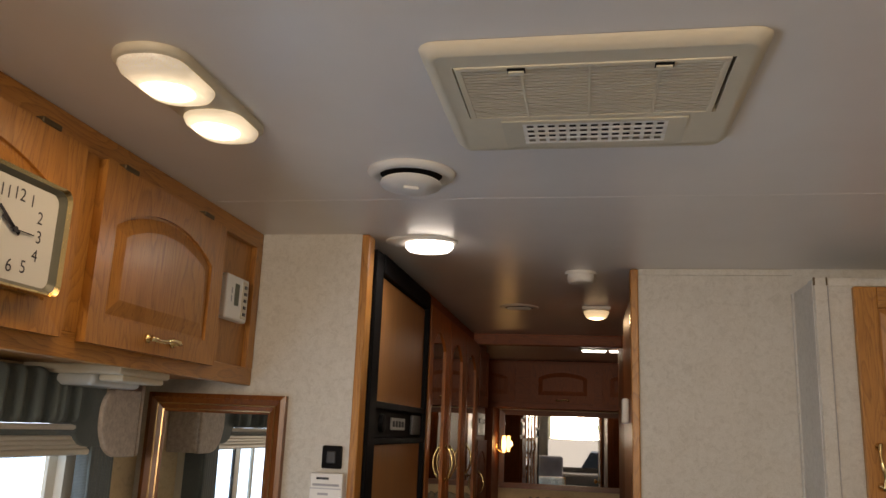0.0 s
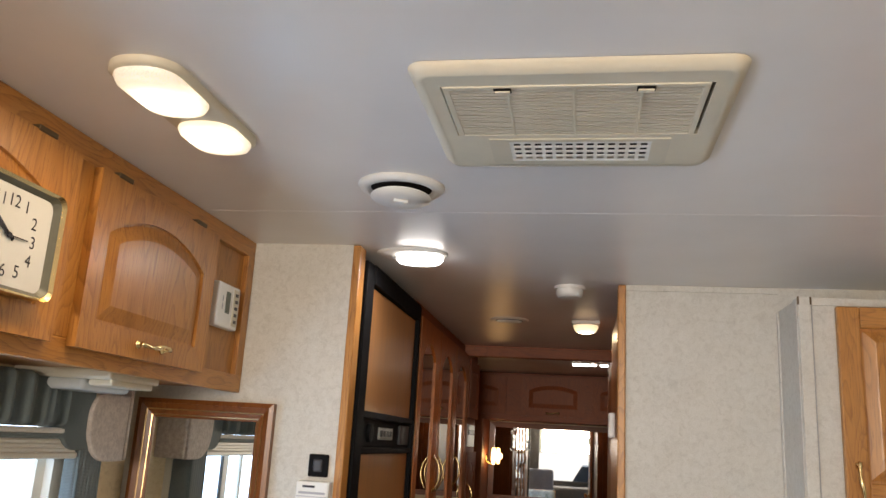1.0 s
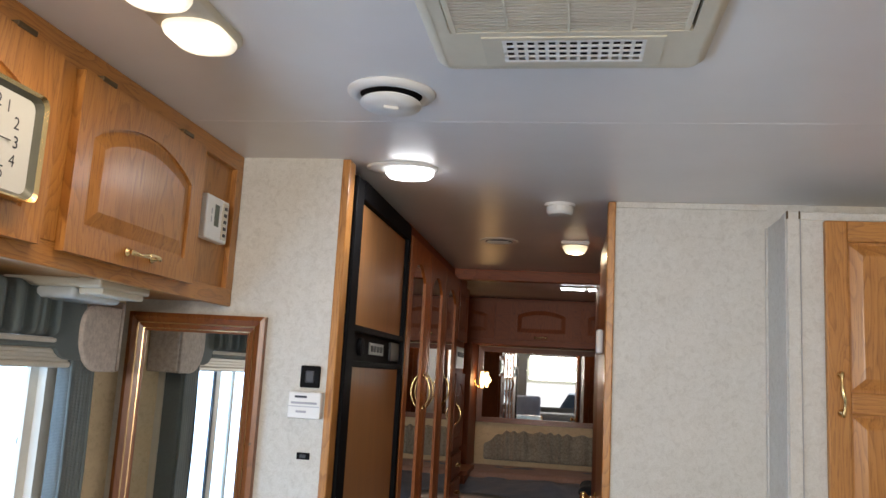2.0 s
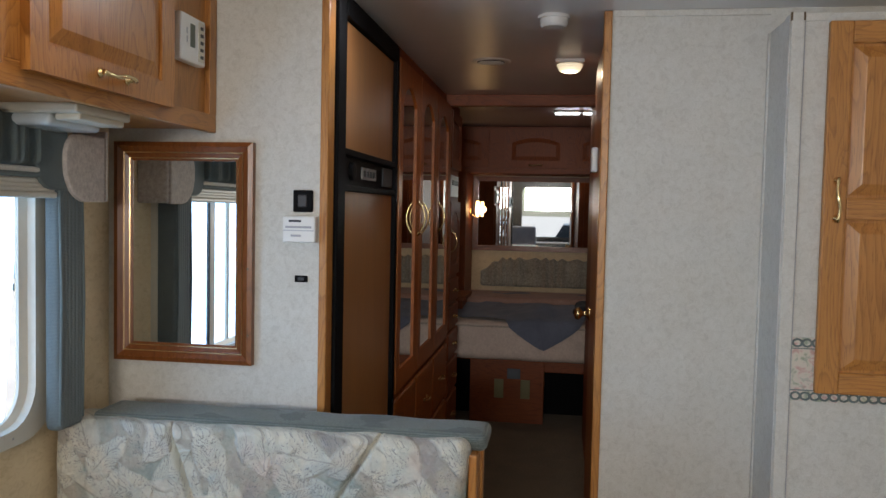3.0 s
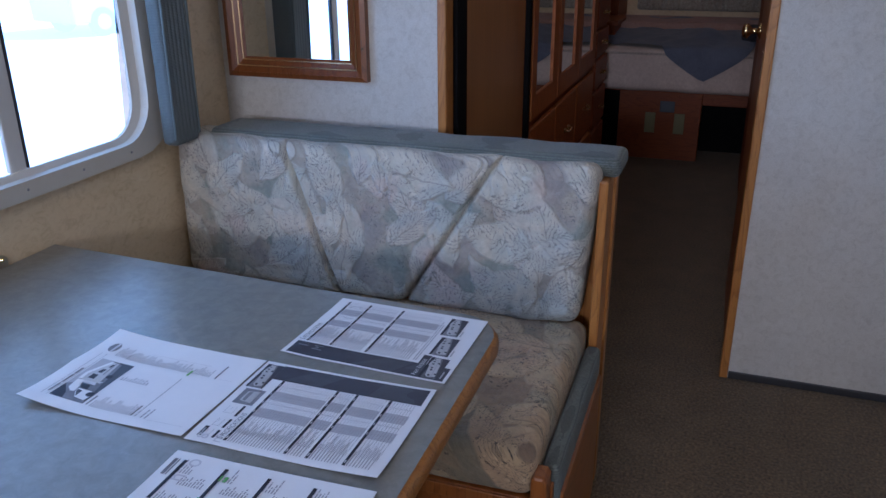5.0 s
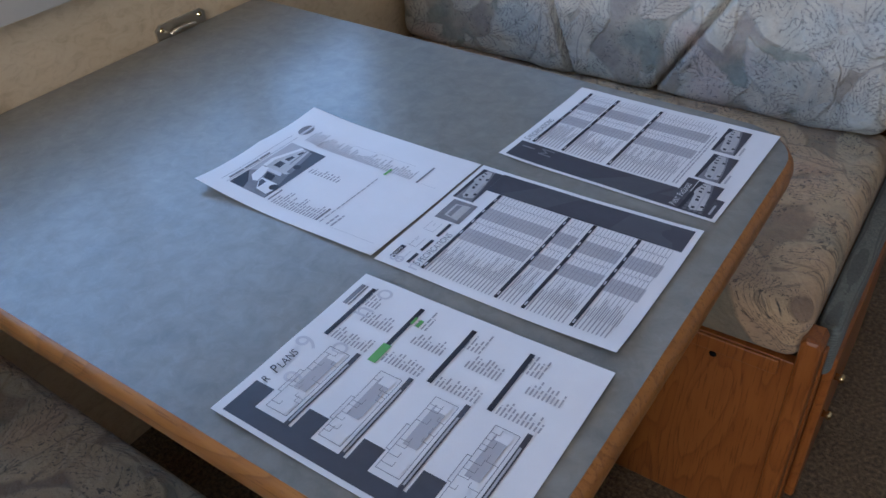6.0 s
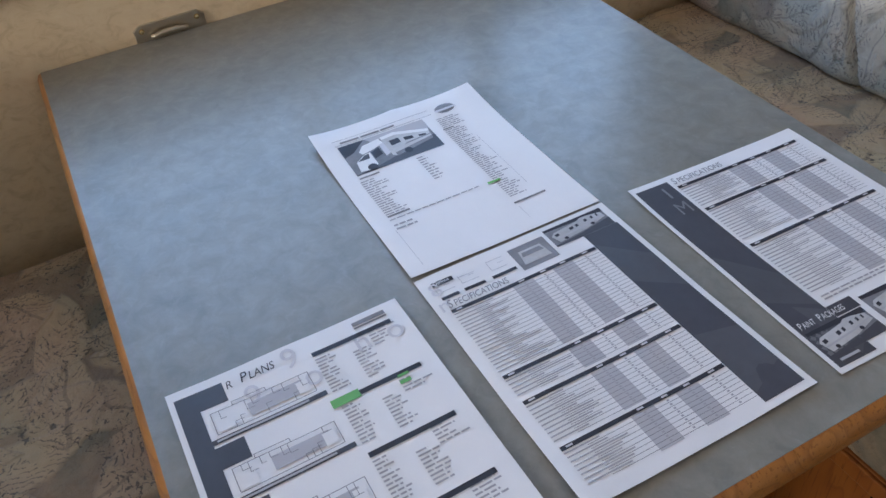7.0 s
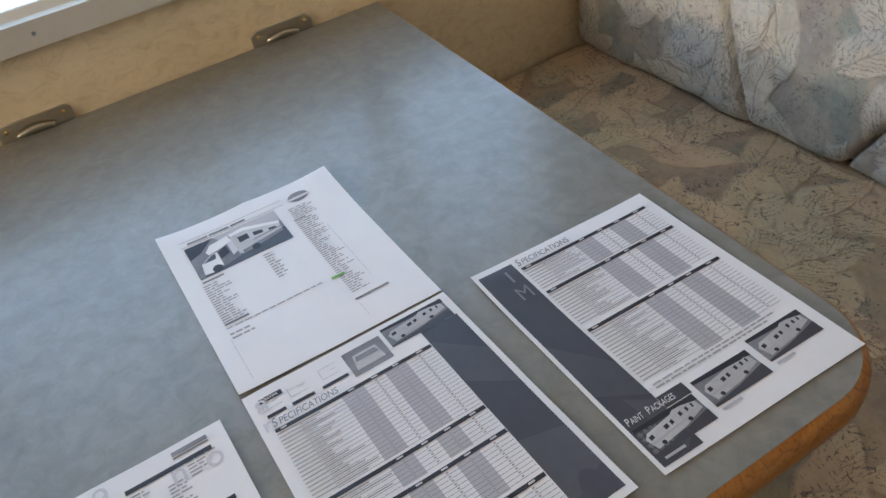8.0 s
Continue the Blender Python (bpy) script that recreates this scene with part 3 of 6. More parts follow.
west = wall_with_hole("wall_west", -2.85, 2.22, WIN, WEST, TAN_WALL, 0.030)
tagged(west, "tan mottled vinyl wall round the dinette window", "wall")
tagged(part("wall_west_rear", box(-1.38, -1.30, 2.255, 6.7, 0, CEIL), TAN_WALL), "plain side wall behind the wardrobes", "wall", kind="structure")
# Two unseen walls, made dark so the wardrobe mirrors reflect a dim bedroom.
tagged(part("wall_bedroom", box(EAST_X, EAST_X + 0.06, 5.25, 6.7, 0, CEIL), DARK_Z), "unseen bedroom side wall, dark for the mirror reflections", "wall", kind="structure")
tagged(part("wall_bedroom_front", box(HALL_X + 0.10, EAST_X, 5.19, 5.25, 0, CEIL), DARK_Z), "unseen wall beside the hall, dark for the mirror reflections", "wall", kind="structure")
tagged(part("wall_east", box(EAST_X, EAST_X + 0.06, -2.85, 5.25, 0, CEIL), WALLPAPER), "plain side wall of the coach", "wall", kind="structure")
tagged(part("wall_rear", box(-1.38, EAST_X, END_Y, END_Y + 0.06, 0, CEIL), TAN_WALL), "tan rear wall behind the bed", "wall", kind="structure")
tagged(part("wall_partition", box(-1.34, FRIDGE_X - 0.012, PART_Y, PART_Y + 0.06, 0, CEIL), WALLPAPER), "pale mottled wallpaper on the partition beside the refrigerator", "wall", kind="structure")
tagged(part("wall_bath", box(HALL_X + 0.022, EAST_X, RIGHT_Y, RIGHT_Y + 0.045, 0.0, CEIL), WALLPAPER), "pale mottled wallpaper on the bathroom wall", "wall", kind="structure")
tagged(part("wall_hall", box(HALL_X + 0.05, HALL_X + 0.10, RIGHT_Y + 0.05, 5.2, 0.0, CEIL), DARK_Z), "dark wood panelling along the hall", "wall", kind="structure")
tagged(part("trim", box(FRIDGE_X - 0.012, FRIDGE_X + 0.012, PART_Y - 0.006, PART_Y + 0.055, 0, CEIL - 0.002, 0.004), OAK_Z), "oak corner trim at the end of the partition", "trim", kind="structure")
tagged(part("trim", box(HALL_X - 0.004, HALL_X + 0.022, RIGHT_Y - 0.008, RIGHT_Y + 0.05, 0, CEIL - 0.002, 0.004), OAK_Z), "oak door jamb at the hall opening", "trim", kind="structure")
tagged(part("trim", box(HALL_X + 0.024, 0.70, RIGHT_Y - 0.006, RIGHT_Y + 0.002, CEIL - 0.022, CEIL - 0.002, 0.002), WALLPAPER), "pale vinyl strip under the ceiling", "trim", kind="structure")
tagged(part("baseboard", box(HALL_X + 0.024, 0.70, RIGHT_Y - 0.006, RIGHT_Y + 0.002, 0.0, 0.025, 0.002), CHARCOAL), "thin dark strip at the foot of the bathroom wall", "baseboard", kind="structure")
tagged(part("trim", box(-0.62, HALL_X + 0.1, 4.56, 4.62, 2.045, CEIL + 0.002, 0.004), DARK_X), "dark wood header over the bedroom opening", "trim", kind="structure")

# front wall with the windshield
SHIELD = (-0.70, 1.14, 0.95, 1.93)
front = wall_with_hole("wall_front", -1.5, 1.4, SHIELD, Matrix.Translation((0, FRONT_Y, 0)) @ pose(0, 0, 0, 0, 0, 180) @ Matrix.Scale(-1, 4, (1, 0, 0)), CHARCOAL)
tagged(front, "dark front bulkhead round the windshield", "wall")


def window(name, label, hole, out, m, mullions):
    w = thing(name, label, "window", kind="structure")
    fr = part("window_frame", ring(rounded(*out, 0.16), rounded(*hole, 0.10), 0.022, m @ Matrix.Translation((0, -0.022, 0)), -0.004), FRAME_GREY, w, "", False)
    g = 0.022
    part("inner_rim", ring(rounded(*hole, 0.10), rounded(hole[0] + g, hole[1] - g, hole[2] + 0.012, hole[3] - g, 0.085), 0.016, m @ Matrix.Translation((0, -0.004, 0)), 0.008), FRAME_GREY, w, "", False)
    for x, half, mat in mullions:
        part("mullion", box(x - half, x + half, 0.013, 0.026, hole[2] + 0.01, hole[3] - 0.01, 0.003, m=m), mat, w)
    pane = part("pane", box(hole[0], hole[1], 0.018, 0.021, hole[2], hole[3], m=m), GLASS, w)
    pane.visible_shadow = False
    bm = bmesh.new()
    for k in range(10):
        lathe([(0.0035, 0), (0.003, 0.0015), (0.001, 0.002)], m @ pose(0.329 + 0.157 * k, -0.0235, out[2] + 0.021, 90), 10, bm)
    for z in (1.05, 1.25):
        lathe([(0.0035, 0), (0.003, 0.0015), (0.001, 0.002)], m @ pose(out[1] - 0.02, -0.0235, z, 90), 10, bm)
    tagged(part("screw", bm, GREY_METAL, w), kind="stuff")
    return w


window("window_1", "almond-framed sliding window with rounded corners over the table", WIN, WIN_OUT, WEST, ((1.450, 0.021, TRIM_WHITE), (1.476, 0.004, CHARCOAL), (1.305, 0.009, FRAME_GREY), (1.105, 0.010, FRAME_GREY), (0.62, 0.02, TRIM_WHITE)))
shield = thing("window_2", "wide curved windshield at the front of the coach", "window", kind="structure")
pane = part("pane", box(SHIELD[0], SHIELD[1], FRONT_Y - 0.03, FRONT_Y - 0.025, SHIELD[2], SHIELD[3]), GLASS, shield)
pane.visible_shadow = False
part("mullion", box(0.98, 1.02, FRONT_Y - 0.05, FRONT_Y - 0.01, SHIELD[2], SHIELD[3], 0.004), CHARCOAL, shield)

# outdoors
tagged(part("ground", box(-400, 400, -400, 400, -1.02, -1.0), CONCRETE), "pale sunlit concrete yard", "ground", kind="structure")



def parked_van(x, y, turn, paint, label):
    """A boxy van: body with a sloped nose, dark glass, lamps and wheels."""
    v = thing("parked_van", label, "van", "parked vans")
    m = pose(x, y, -1.0, 0, 0, turn)
    side = [(-2.4, 0.35), (2.3, 0.35), (2.45, 0.95), (1.75, 1.15), (1.15, 2.05), (-2.35, 2.15), (-2.45, 1.0)]
    part("body", prism(side, 1.85, m @ Matrix.Translation((0, -0.925, 0)), 0.04), paint, v)
    for s in (-1, 1):
        for a, c in ((-2.1, -1.0), (-0.85, 0.05), (0.2, 1.05)):
            part("window", box(a, c, s * 0.925 - 0.01, s * 0.925 + 0.01, 1.25, 1.85, 0.004, m=m), BLACK, v)
        for a in (-1.6, 1.55):
            w = part("wheel", lathe([(0.34, -0.1), (0.36, -0.06), (0.36, 0.06), (0.34, 0.1)], m @ pose(a, s * 0.86, 0.36, 90), 24), BLACK, v)
            part("rim", lathe([(0.2, -0.11), (0.2, 0.11)], m @ pose(a, s * 0.86, 0.36, 90), 16), GREY_METAL, w)
    part("windshield", prism([(1.20, 1.98), (1.70, 1.20), (1.73, 1.22), (1.23, 2.0)], 1.6, m @ Matrix.Translation((0, -0.8, 0))), BLACK, v)


parked_van(-15.5, 19.0, 75, plain("blue_paint", (0.22, 0.36, 0.52), 0.3), "blue van parked in the sunlit yard")
parked_van(1.6, -15.0, 160, plain("white_paint", (0.75, 0.75, 0.74), 0.3), "white van parked in the sunlit yard")


# ---- cab, seen in the mirrors ----
def cab_seat(x, y):
    s = thing("cab_seat", "grey-blue upholstered captain's seat in the cab", "seat", "cab seats")
    part("cushion", soft_box(x - 0.26, x + 0.26, y - 0.26, y + 0.26, 0.42, 0.56, 0.05, (6, 6, 2)), BLUE_CLOTH, s, "", True)
    part("backrest", soft_box(x - 0.25, x + 0.25, y + 0.2, y + 0.32, 0.5, 1.18, 0.05, (6, 2, 8)), BLUE_CLOTH, s, "", True)
    part("pedestal", box(x - 0.16, x + 0.16, y - 0.16, y + 0.16, 0.0, 0.43, 0.02), CHARCOAL, s)


cab_seat(-0.62, -1.7)
cab_seat(0.62, -1.7)
dash = thing("dashboard", "dark moulded dashboard under the windshield", "dashboard")
part("body", box(-1.2, 1.2, FRONT_Y + 0.03, FRONT_Y + 0.45, 0.0, 0.86, 0.06), CHARCOAL, dash)
part("steering_wheel", tube([(-0.62 + 0.19 * math.cos(a / 20 * 2 * math.pi), FRONT_Y + 0.62 + 0.07 * math.sin(a / 20 * 2 * math.pi), 0.92 + 0.17 * math.sin(a / 20 * 2 * math.pi)) for a in range(21)], 0.014), BLACK, dash)


# ---- ceiling fittings ----
def air_conditioner():
    ac = thing("air_conditioner", "aged cream plastic ceiling air conditioner grille, slightly ajar", "air conditioner")
    x0, x1, y0, y1, z = -0.190, 0.277, 1.059, 1.455, CEIL - 0.016
    gx0, gx1, gy0, gy1 = -0.164, 0.253, 1.0986, 1.301
    ex0, ex1, ey0, ey1 = -0.110, 0.212, 1.316, 1.438
    for a, b, c, d in ((x0, x1, y0, gy0), (x0, gx0, gy0, gy1), (gx1, x1, gy0, gy1), (x0, x1, gy1, ey0), (x0, ex0, ey0, ey1), (ex1, x1, ey0, ey1), (x0, x1, ey1, y1)):
        part("face_strip", box(a, b, c, d, z, CEIL), CREAM_PLASTIC, ac)
    bm = bmesh.new()
    loop = lambda g, r, h: [bm.verts.new((x, y, h)) for x, y in rounded(x0 - g, x1 + g, y0 - g, y1 + g, r)]
    a, b = loop(0.020, 0.030, CEIL - 0.001), loop(0.018, 0.029, CEIL - 0.006)
    c, d = loop(0.004, 0.020, z - 0.002), loop(-0.004, 0.016, z - 0.001)
    for p, q in ((a, b), (b, c), (c, d)):
        for k in range(len(p)):
            bm.faces.new((p[k], p[(k + 1) % len(p)], q[(k + 1) % len(p)], q[k]))
    bmesh.ops.recalc_face_normals(bm, faces=bm.faces[:])
    part("rim", bm, CREAM_PLASTIC, ac, "", True)
    # Flat black sheets stand for the shaded depth behind both openings.
    part("interior_shade", box(gx0, gx1, gy0, gy1, CEIL - 0.004, CEIL - 0.001), BLACK, ac)
    part("interior_shade", box(ex0, ex1, ey0, ey1, CEIL - 0.004, CEIL - 0.001), BLACK, ac)
    # return grille: frame, bars, fine louvres and two latches; it hangs a little low on one side
    g = part("grille", bmesh.new(), CREAM_PLASTIC, ac, "fine louvred return grille")
    bm = bmesh.new()
    for a_, b_, c_, d_ in ((gx0 + 0.003, gx1 - 0.006, gy0, gy0 + 0.012), (gx0 + 0.003, gx1 - 0.006, gy1 - 0.006, gy1), (gx0 + 0.003, gx0 + 0.013, gy0 + 0.012, gy1 - 0.006), (gx1 - 0.016, gx1 - 0.006, gy0 + 0.012, gy1 - 0.006)):
        box(a_, b_, c_, d_, z - 0.002, z + 0.006, 0.001, bm)
    for k in range(1, 4):
        x = gx0 + (gx1 - gx0) * k / 4
        box(x - 0.0018, x + 0.0018, gy0, gy1, z - 0.0018, z + 0.002, 0.0, bm)
    part("grille_frame", bm, CREAM_PLASTIC, g)
    for k in range(17):
        y = gy0 + 0.016 + (gy1 - gy0 - 0.022) * k / 17
        part("slat", box(gx0 + 0.01, gx1 - 0.012, y, y + 0.0070, z - 0.001, z + 0.0012), CREAM_PLASTIC, g)
    for x in (-0.066, 0.153):
        part("latch", box(x - 0.014, x + 0.014, gy0 + 0.004, gy0 + 0.02, z - 0.004, z - 0.0015, 0.001), BLACK, g, "dark latch slot")
        part("latch", box(x - 0.012, x + 0.012, gy0 + 0.009, gy0 + 0.02, z - 0.007, z - 0.004, 0.001), CREAM_PLASTIC, g)
    # supply outlet: egg-crate of thirteen cells by four
    e = part("outlet", bmesh.new(), WHITE_PLASTIC, ac, "white egg-crate air outlet")
    bm = bmesh.new()
    for k in range(14):
        x = ex0 + 0.04 + (ex1 - ex0 - 0.075) * k / 13
        box(x - 0.0034, x + 0.0034, ey0 + 0.012, ey1 - 0.012, z - 0.002, z, 0.0, bm)
    for k in range(5):
        y = ey0 + 0.016 + (ey1 - ey0 - 0.032) * k / 4
        box(ex0 + 0.036, ex1 - 0.031, y - 0.0036, y + 0.0036, z - 0.0025, z, 0.0, bm)
    part("egg_crate", bm, WHITE_PLASTIC, e)
    bm = bmesh.new()
    for a_, b_, c_, d_ in ((ex0, ex1, ey0, ey0 + 0.012), (ex0, ex1, ey1 - 0.012, ey1), (ex0, ex0 + 0.036, ey0 + 0.012, ey1 - 0.012), (ex1 - 0.032, ex1, ey0 + 0.012, ey1 - 0.012)):
        box(a_, b_, c_, d_, z - 0.0025, z + 0.004, 0.0, bm)
    part("outlet_frame", bm, TAN_PLASTIC, e)


air_conditioner()


def twin_lamp():
    t = thing("ceiling_lamp", "long cream ceiling lamp with two lit lenses", "ceiling lamp")
    cx, z = -0.634, CEIL
    m = Matrix(((1, 0, 0, 0), (0, 0, 1, 0), (0, 1, 0, 0), (0, 0, 0, 1)))
    bm = bmesh.new()
    rows = []
    for grow, h in ((0.006, 0.0), (0.006, -0.010), (0.0, -0.014), (-0.05, -0.014)):
        rows.append([bm.verts.new((x, y, z + h)) for x, y in rounded(cx - 0.058 - grow, cx + 0.058 + grow, 1.000 - grow, 1.380 + grow, 0.052 + grow * 0.9)])
    for a, b in zip(rows, rows[1:]):
        for k in range(len(a)):
            bm.faces.new((a[k], a[(k + 1) % len(a)], b[(k + 1) % len(a)], b[k]))
    bm.faces.new(rows[-1])
    bmesh.ops.recalc_face_normals(bm, faces=bm.faces[:])
    part("base", bm, CREAM_PLASTIC, t, "", True)
    for y0, y1 in ((1.006, 1.188), (1.222, 1.374)):
        bm = bmesh.new()
        rows = []
        for s, h in ((1.0, -0.012), (1.0, -0.018), (0.94, -0.026), (0.74, -0.031), (0.4, -0.033)):
            yc, hy = (y0 + y1) / 2, (y1 - y0) / 2 * s
            hx = 0.056 * s
            rows.append([bm.verts.new((x, y, z + h)) for x, y in rounded(cx - hx, cx + hx, yc - hy, yc + hy, 0.046 * s)])
        for a, b in zip(rows, rows[1:]):
            for k in range(len(a)):
                bm.faces.new((a[k], a[(k + 1) % len(a)], b[(k + 1) % len(a)], b[k]))
        bm.faces.new(rows[-1])
        bmesh.ops.recalc_face_normals(bm, faces=bm.faces[:])
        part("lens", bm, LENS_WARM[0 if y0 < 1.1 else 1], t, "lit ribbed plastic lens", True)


twin_lamp()
FLIP = Matrix.Scale(-1, 4, (0, 0, 1))


def ceiling_round(x, y):
    return Matrix.Translation((x, y, CEIL)) @ FLIP


vent = thing("ceiling_vent", "round white ceiling air vent with a tilted half-open damper", "ceiling vent", "round vents")
part("flange", lathe([(0.098, 0), (0.098, 0.004), (0.088, 0.012), (0.075, 0.013), (0.068, 0.004)], ceiling_round(-0.345, 1.640), 40), WHITE_PLASTIC, vent, "", True)
# A flat black disc in place of the duct's shaded depth.
part("throat_shade", lathe([(0.070, 0.0055), (0.069, 0.006)], ceiling_round(-0.345, 1.640), 32), BLACK, vent)
part("damper", lathe([(0.068, 0), (0.068, 0.003), (0.02, 0.006)], ceiling_round(-0.345, 1.640) @ pose(0, 0.0, 0.026, 4, 0, 0), 32), WHITE_PLASTIC, vent, "", True)
part("knob", box(-0.017, 0.017, -0.006, 0.006, 0.006, 0.013, 0.002, m=ceiling_round(-0.345, 1.640) @ pose(0, 0.0, 0.026, 4, 0, 25)), WHITE_PLASTIC, vent)

dome = thing("dome_lamp", "oval ceiling lamp with a bright cool-white lens", "ceiling lamp")
oval = Matrix.Diagonal((1.45, 1.0, 1.0, 1.0))
part("base", lathe([(0.076, 0), (0.076, 0.005), (0.070, 0.009), (0.03, 0.009)], ceiling_round(-0.452, 2.285) @ oval, 36), WHITE_PLASTIC, dome, "", True)
part("lens", lathe([(0.050, 0.008), (0.050, 0.022), (0.043, 0.032), (0.028, 0.036)], ceiling_round(-0.428, 2.285) @ oval, 36), LENS_COOL, dome, "glaring white lens", True)

smoke = thing("smoke_alarm", "white round smoke alarm on the hall ceiling", "smoke alarm")
part("base", lathe([(0.054, 0), (0.054, 0.010), (0.04, 0.010)], ceiling_round(0.020, 2.76), 32), WHITE_PLASTIC, smoke, "", False)
part("cover", lathe([(0.047, 0.008), (0.046, 0.030), (0.040, 0.038), (0.01, 0.040)], ceiling_round(0.020, 2.76), 32), WHITE_PLASTIC, smoke, "", False)

vent2 = thing("ceiling_vent", "round white ceiling air vent in the hall", "ceiling vent", "round vents")
part("flange", lathe([(0.088, 0), (0.088, 0.002), (0.080, 0.004), (0.066, 0.004), (0.062, 0.002)], ceiling_round(-0.262, 3.56), 36), WHITE_PLASTIC, vent2, "", True)
# Black disc again: the shade up the duct, not a built throat.
part("throat_shade", lathe([(0.062, 0.0045), (0.061, 0.005)], ceiling_round(-0.262, 3.56), 28), BLACK, vent2)
for k in range(4):
    half = math.sqrt(0.058 ** 2 - (0.034 - 0.0227 * k) ** 2)
    part("slat", box(-half, half, 0.030 - 0.0227 * k, 0.038 - 0.0227 * k, 0.0055, 0.008, 0.0005, m=ceiling_round(-0.262, 3.56)), WHITE_PLASTIC, vent2)

hall = thing("hall_lamp", "square white ceiling lamp with a warm lit lens", "ceiling lamp")
part("base", box(0.02, 0.145, 3.49, 3.615, CEIL - 0.018, CEIL, 0.006), WHITE_PLASTIC, hall)
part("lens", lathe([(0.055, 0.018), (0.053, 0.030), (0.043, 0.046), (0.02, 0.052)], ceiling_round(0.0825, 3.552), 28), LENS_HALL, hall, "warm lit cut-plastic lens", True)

bedlamp = thing("bedroom_lamp", "flat ceiling lamp with two lit panels over the bed", "ceiling lamp")
part("base", box(0.0, 0.355, 5.265, 5.345, CEIL - 0.010, CEIL, 0.003), WHITE_PLASTIC, bedlamp)
for x in (0.01, 0.19):
    part("lens", box(x, x + 0.155, 5.28, 5.33, CEIL - 0.020, CEIL - 0.009, 0.005), LENS_COOL, bedlamp, "lit white lens")


# ---- partition wall ----
MIRROR_OAK = oak("mirror_oak", "z", (0.46, 0.31, 0.235), 0.3)


def wall_mirror():
    t = thing("wall_mirror", "tall mirror in an oak frame on the partition", "mirror")
    x0, x1, z0, z1 = -1.224, -0.802, 0.993, 1.628
    m = Matrix.Translation((0, PART_Y - 0.024, 0))
    sq = lambda g: [(x0 + g, z0 + g), (x1 - g, z0 + g), (x1 - g, z1 - g), (x0 + g, z1 - g)]
    gilt = plain("gilt_bead", (0.52, 0.34, 0.17), 0.25, 0.8)
    at = lambda d: m @ Matrix.Translation((0, d, 0))
    part("outer_moulding", ring(sq(0), sq(0.013), 0.024, at(0.002), -0.004), MIRROR_OAK, t)
    part("frame", ring(sq(0.0132), sq(0.0285), 0.022, at(-0.002), 0.008), MIRROR_OAK, t)
    part("frame_bead", ring(sq(0.0287), sq(0.0325), 0.020, at(0.003), 0.002), gilt, t, "thin gilt bead")
    part("inner_moulding", ring(sq(0.0327), sq(0.0445), 0.018, at(0.004), 0.005), MIRROR_OAK, t)
    part("frame_bead", ring(sq(0.0447), sq(0.0475), 0.014, at(0.008), 0.001), gilt, t, "thin gilt bead")
    part("frame_slip", ring(sq(0.0477), sq(0.0535), 0.012, at(0.010), 0.003), MIRROR_OAK, t)
    for x, z in ((x1 - 0.012, 1.27), (x1 - 0.010, 1.08)):
        part("screw", lathe([(0.004, 0), (0.003, 0.002)], m @ pose(x, -0.002, z, 90), 10), BRONZE, t)
    part("mirror_glass", prism(sq(0.046), 0.004, m @ Matrix.Translation((0, 0.015, 0))), MIRROR, t)


wall_mirror()
sw = thing("wall_switch", "dark plastic rocker switch on the wallpaper", "switch")
part("plate", box(-0.688, -0.630, PART_Y - 0.010, PART_Y, 1.435, 1.497, 0.004), BLACK, sw)
part("rocker", box(-0.672, -0.646, PART_Y - 0.015, PART_Y - 0.009, 1.449, 1.483, 0.003), CHARCOAL, sw)
gas = thing("gas_detector", "white two-part gas alarm with small dark labels", "gas alarm")
part("case", box(-0.709, -0.615, PART_Y - 0.034, PART_Y, 1.350, 1.424, 0.004), WHITE_PLASTIC, gas)
part("seam", box(-0.706, -0.618, PART_Y - 0.0355, PART_Y - 0.0335, 1.382, 1.385), INK_GREY, gas)
for x0, x1, z in ((-0.690, -0.655, 1.407), (-0.700, -0.625, 1.390), (-0.684, -0.655, 1.366)):
    part("label", box(x0, x1, PART_Y - 0.036, PART_Y - 0.0335, z, z + 0.006), INK if z > 1.4 else INK_TEXT, gas)
jack = thing("wall_socket", "small black socket plate on the wallpaper", "socket")
part("plate", box(-0.682, -0.644, PART_Y - 0.005, PART_Y, 1.236, 1.255, 0.002), BLACK, jack)
part("hole", box(-0.672, -0.655, PART_Y - 0.0065, PART_Y - 0.0045, 1.241, 1.250), CHARCOAL, jack)

# ---- overhead cabinet ----
CAB_X, CAB_Z0, CAB_Z1 = -0.921, 1.655, CEIL - 0.001


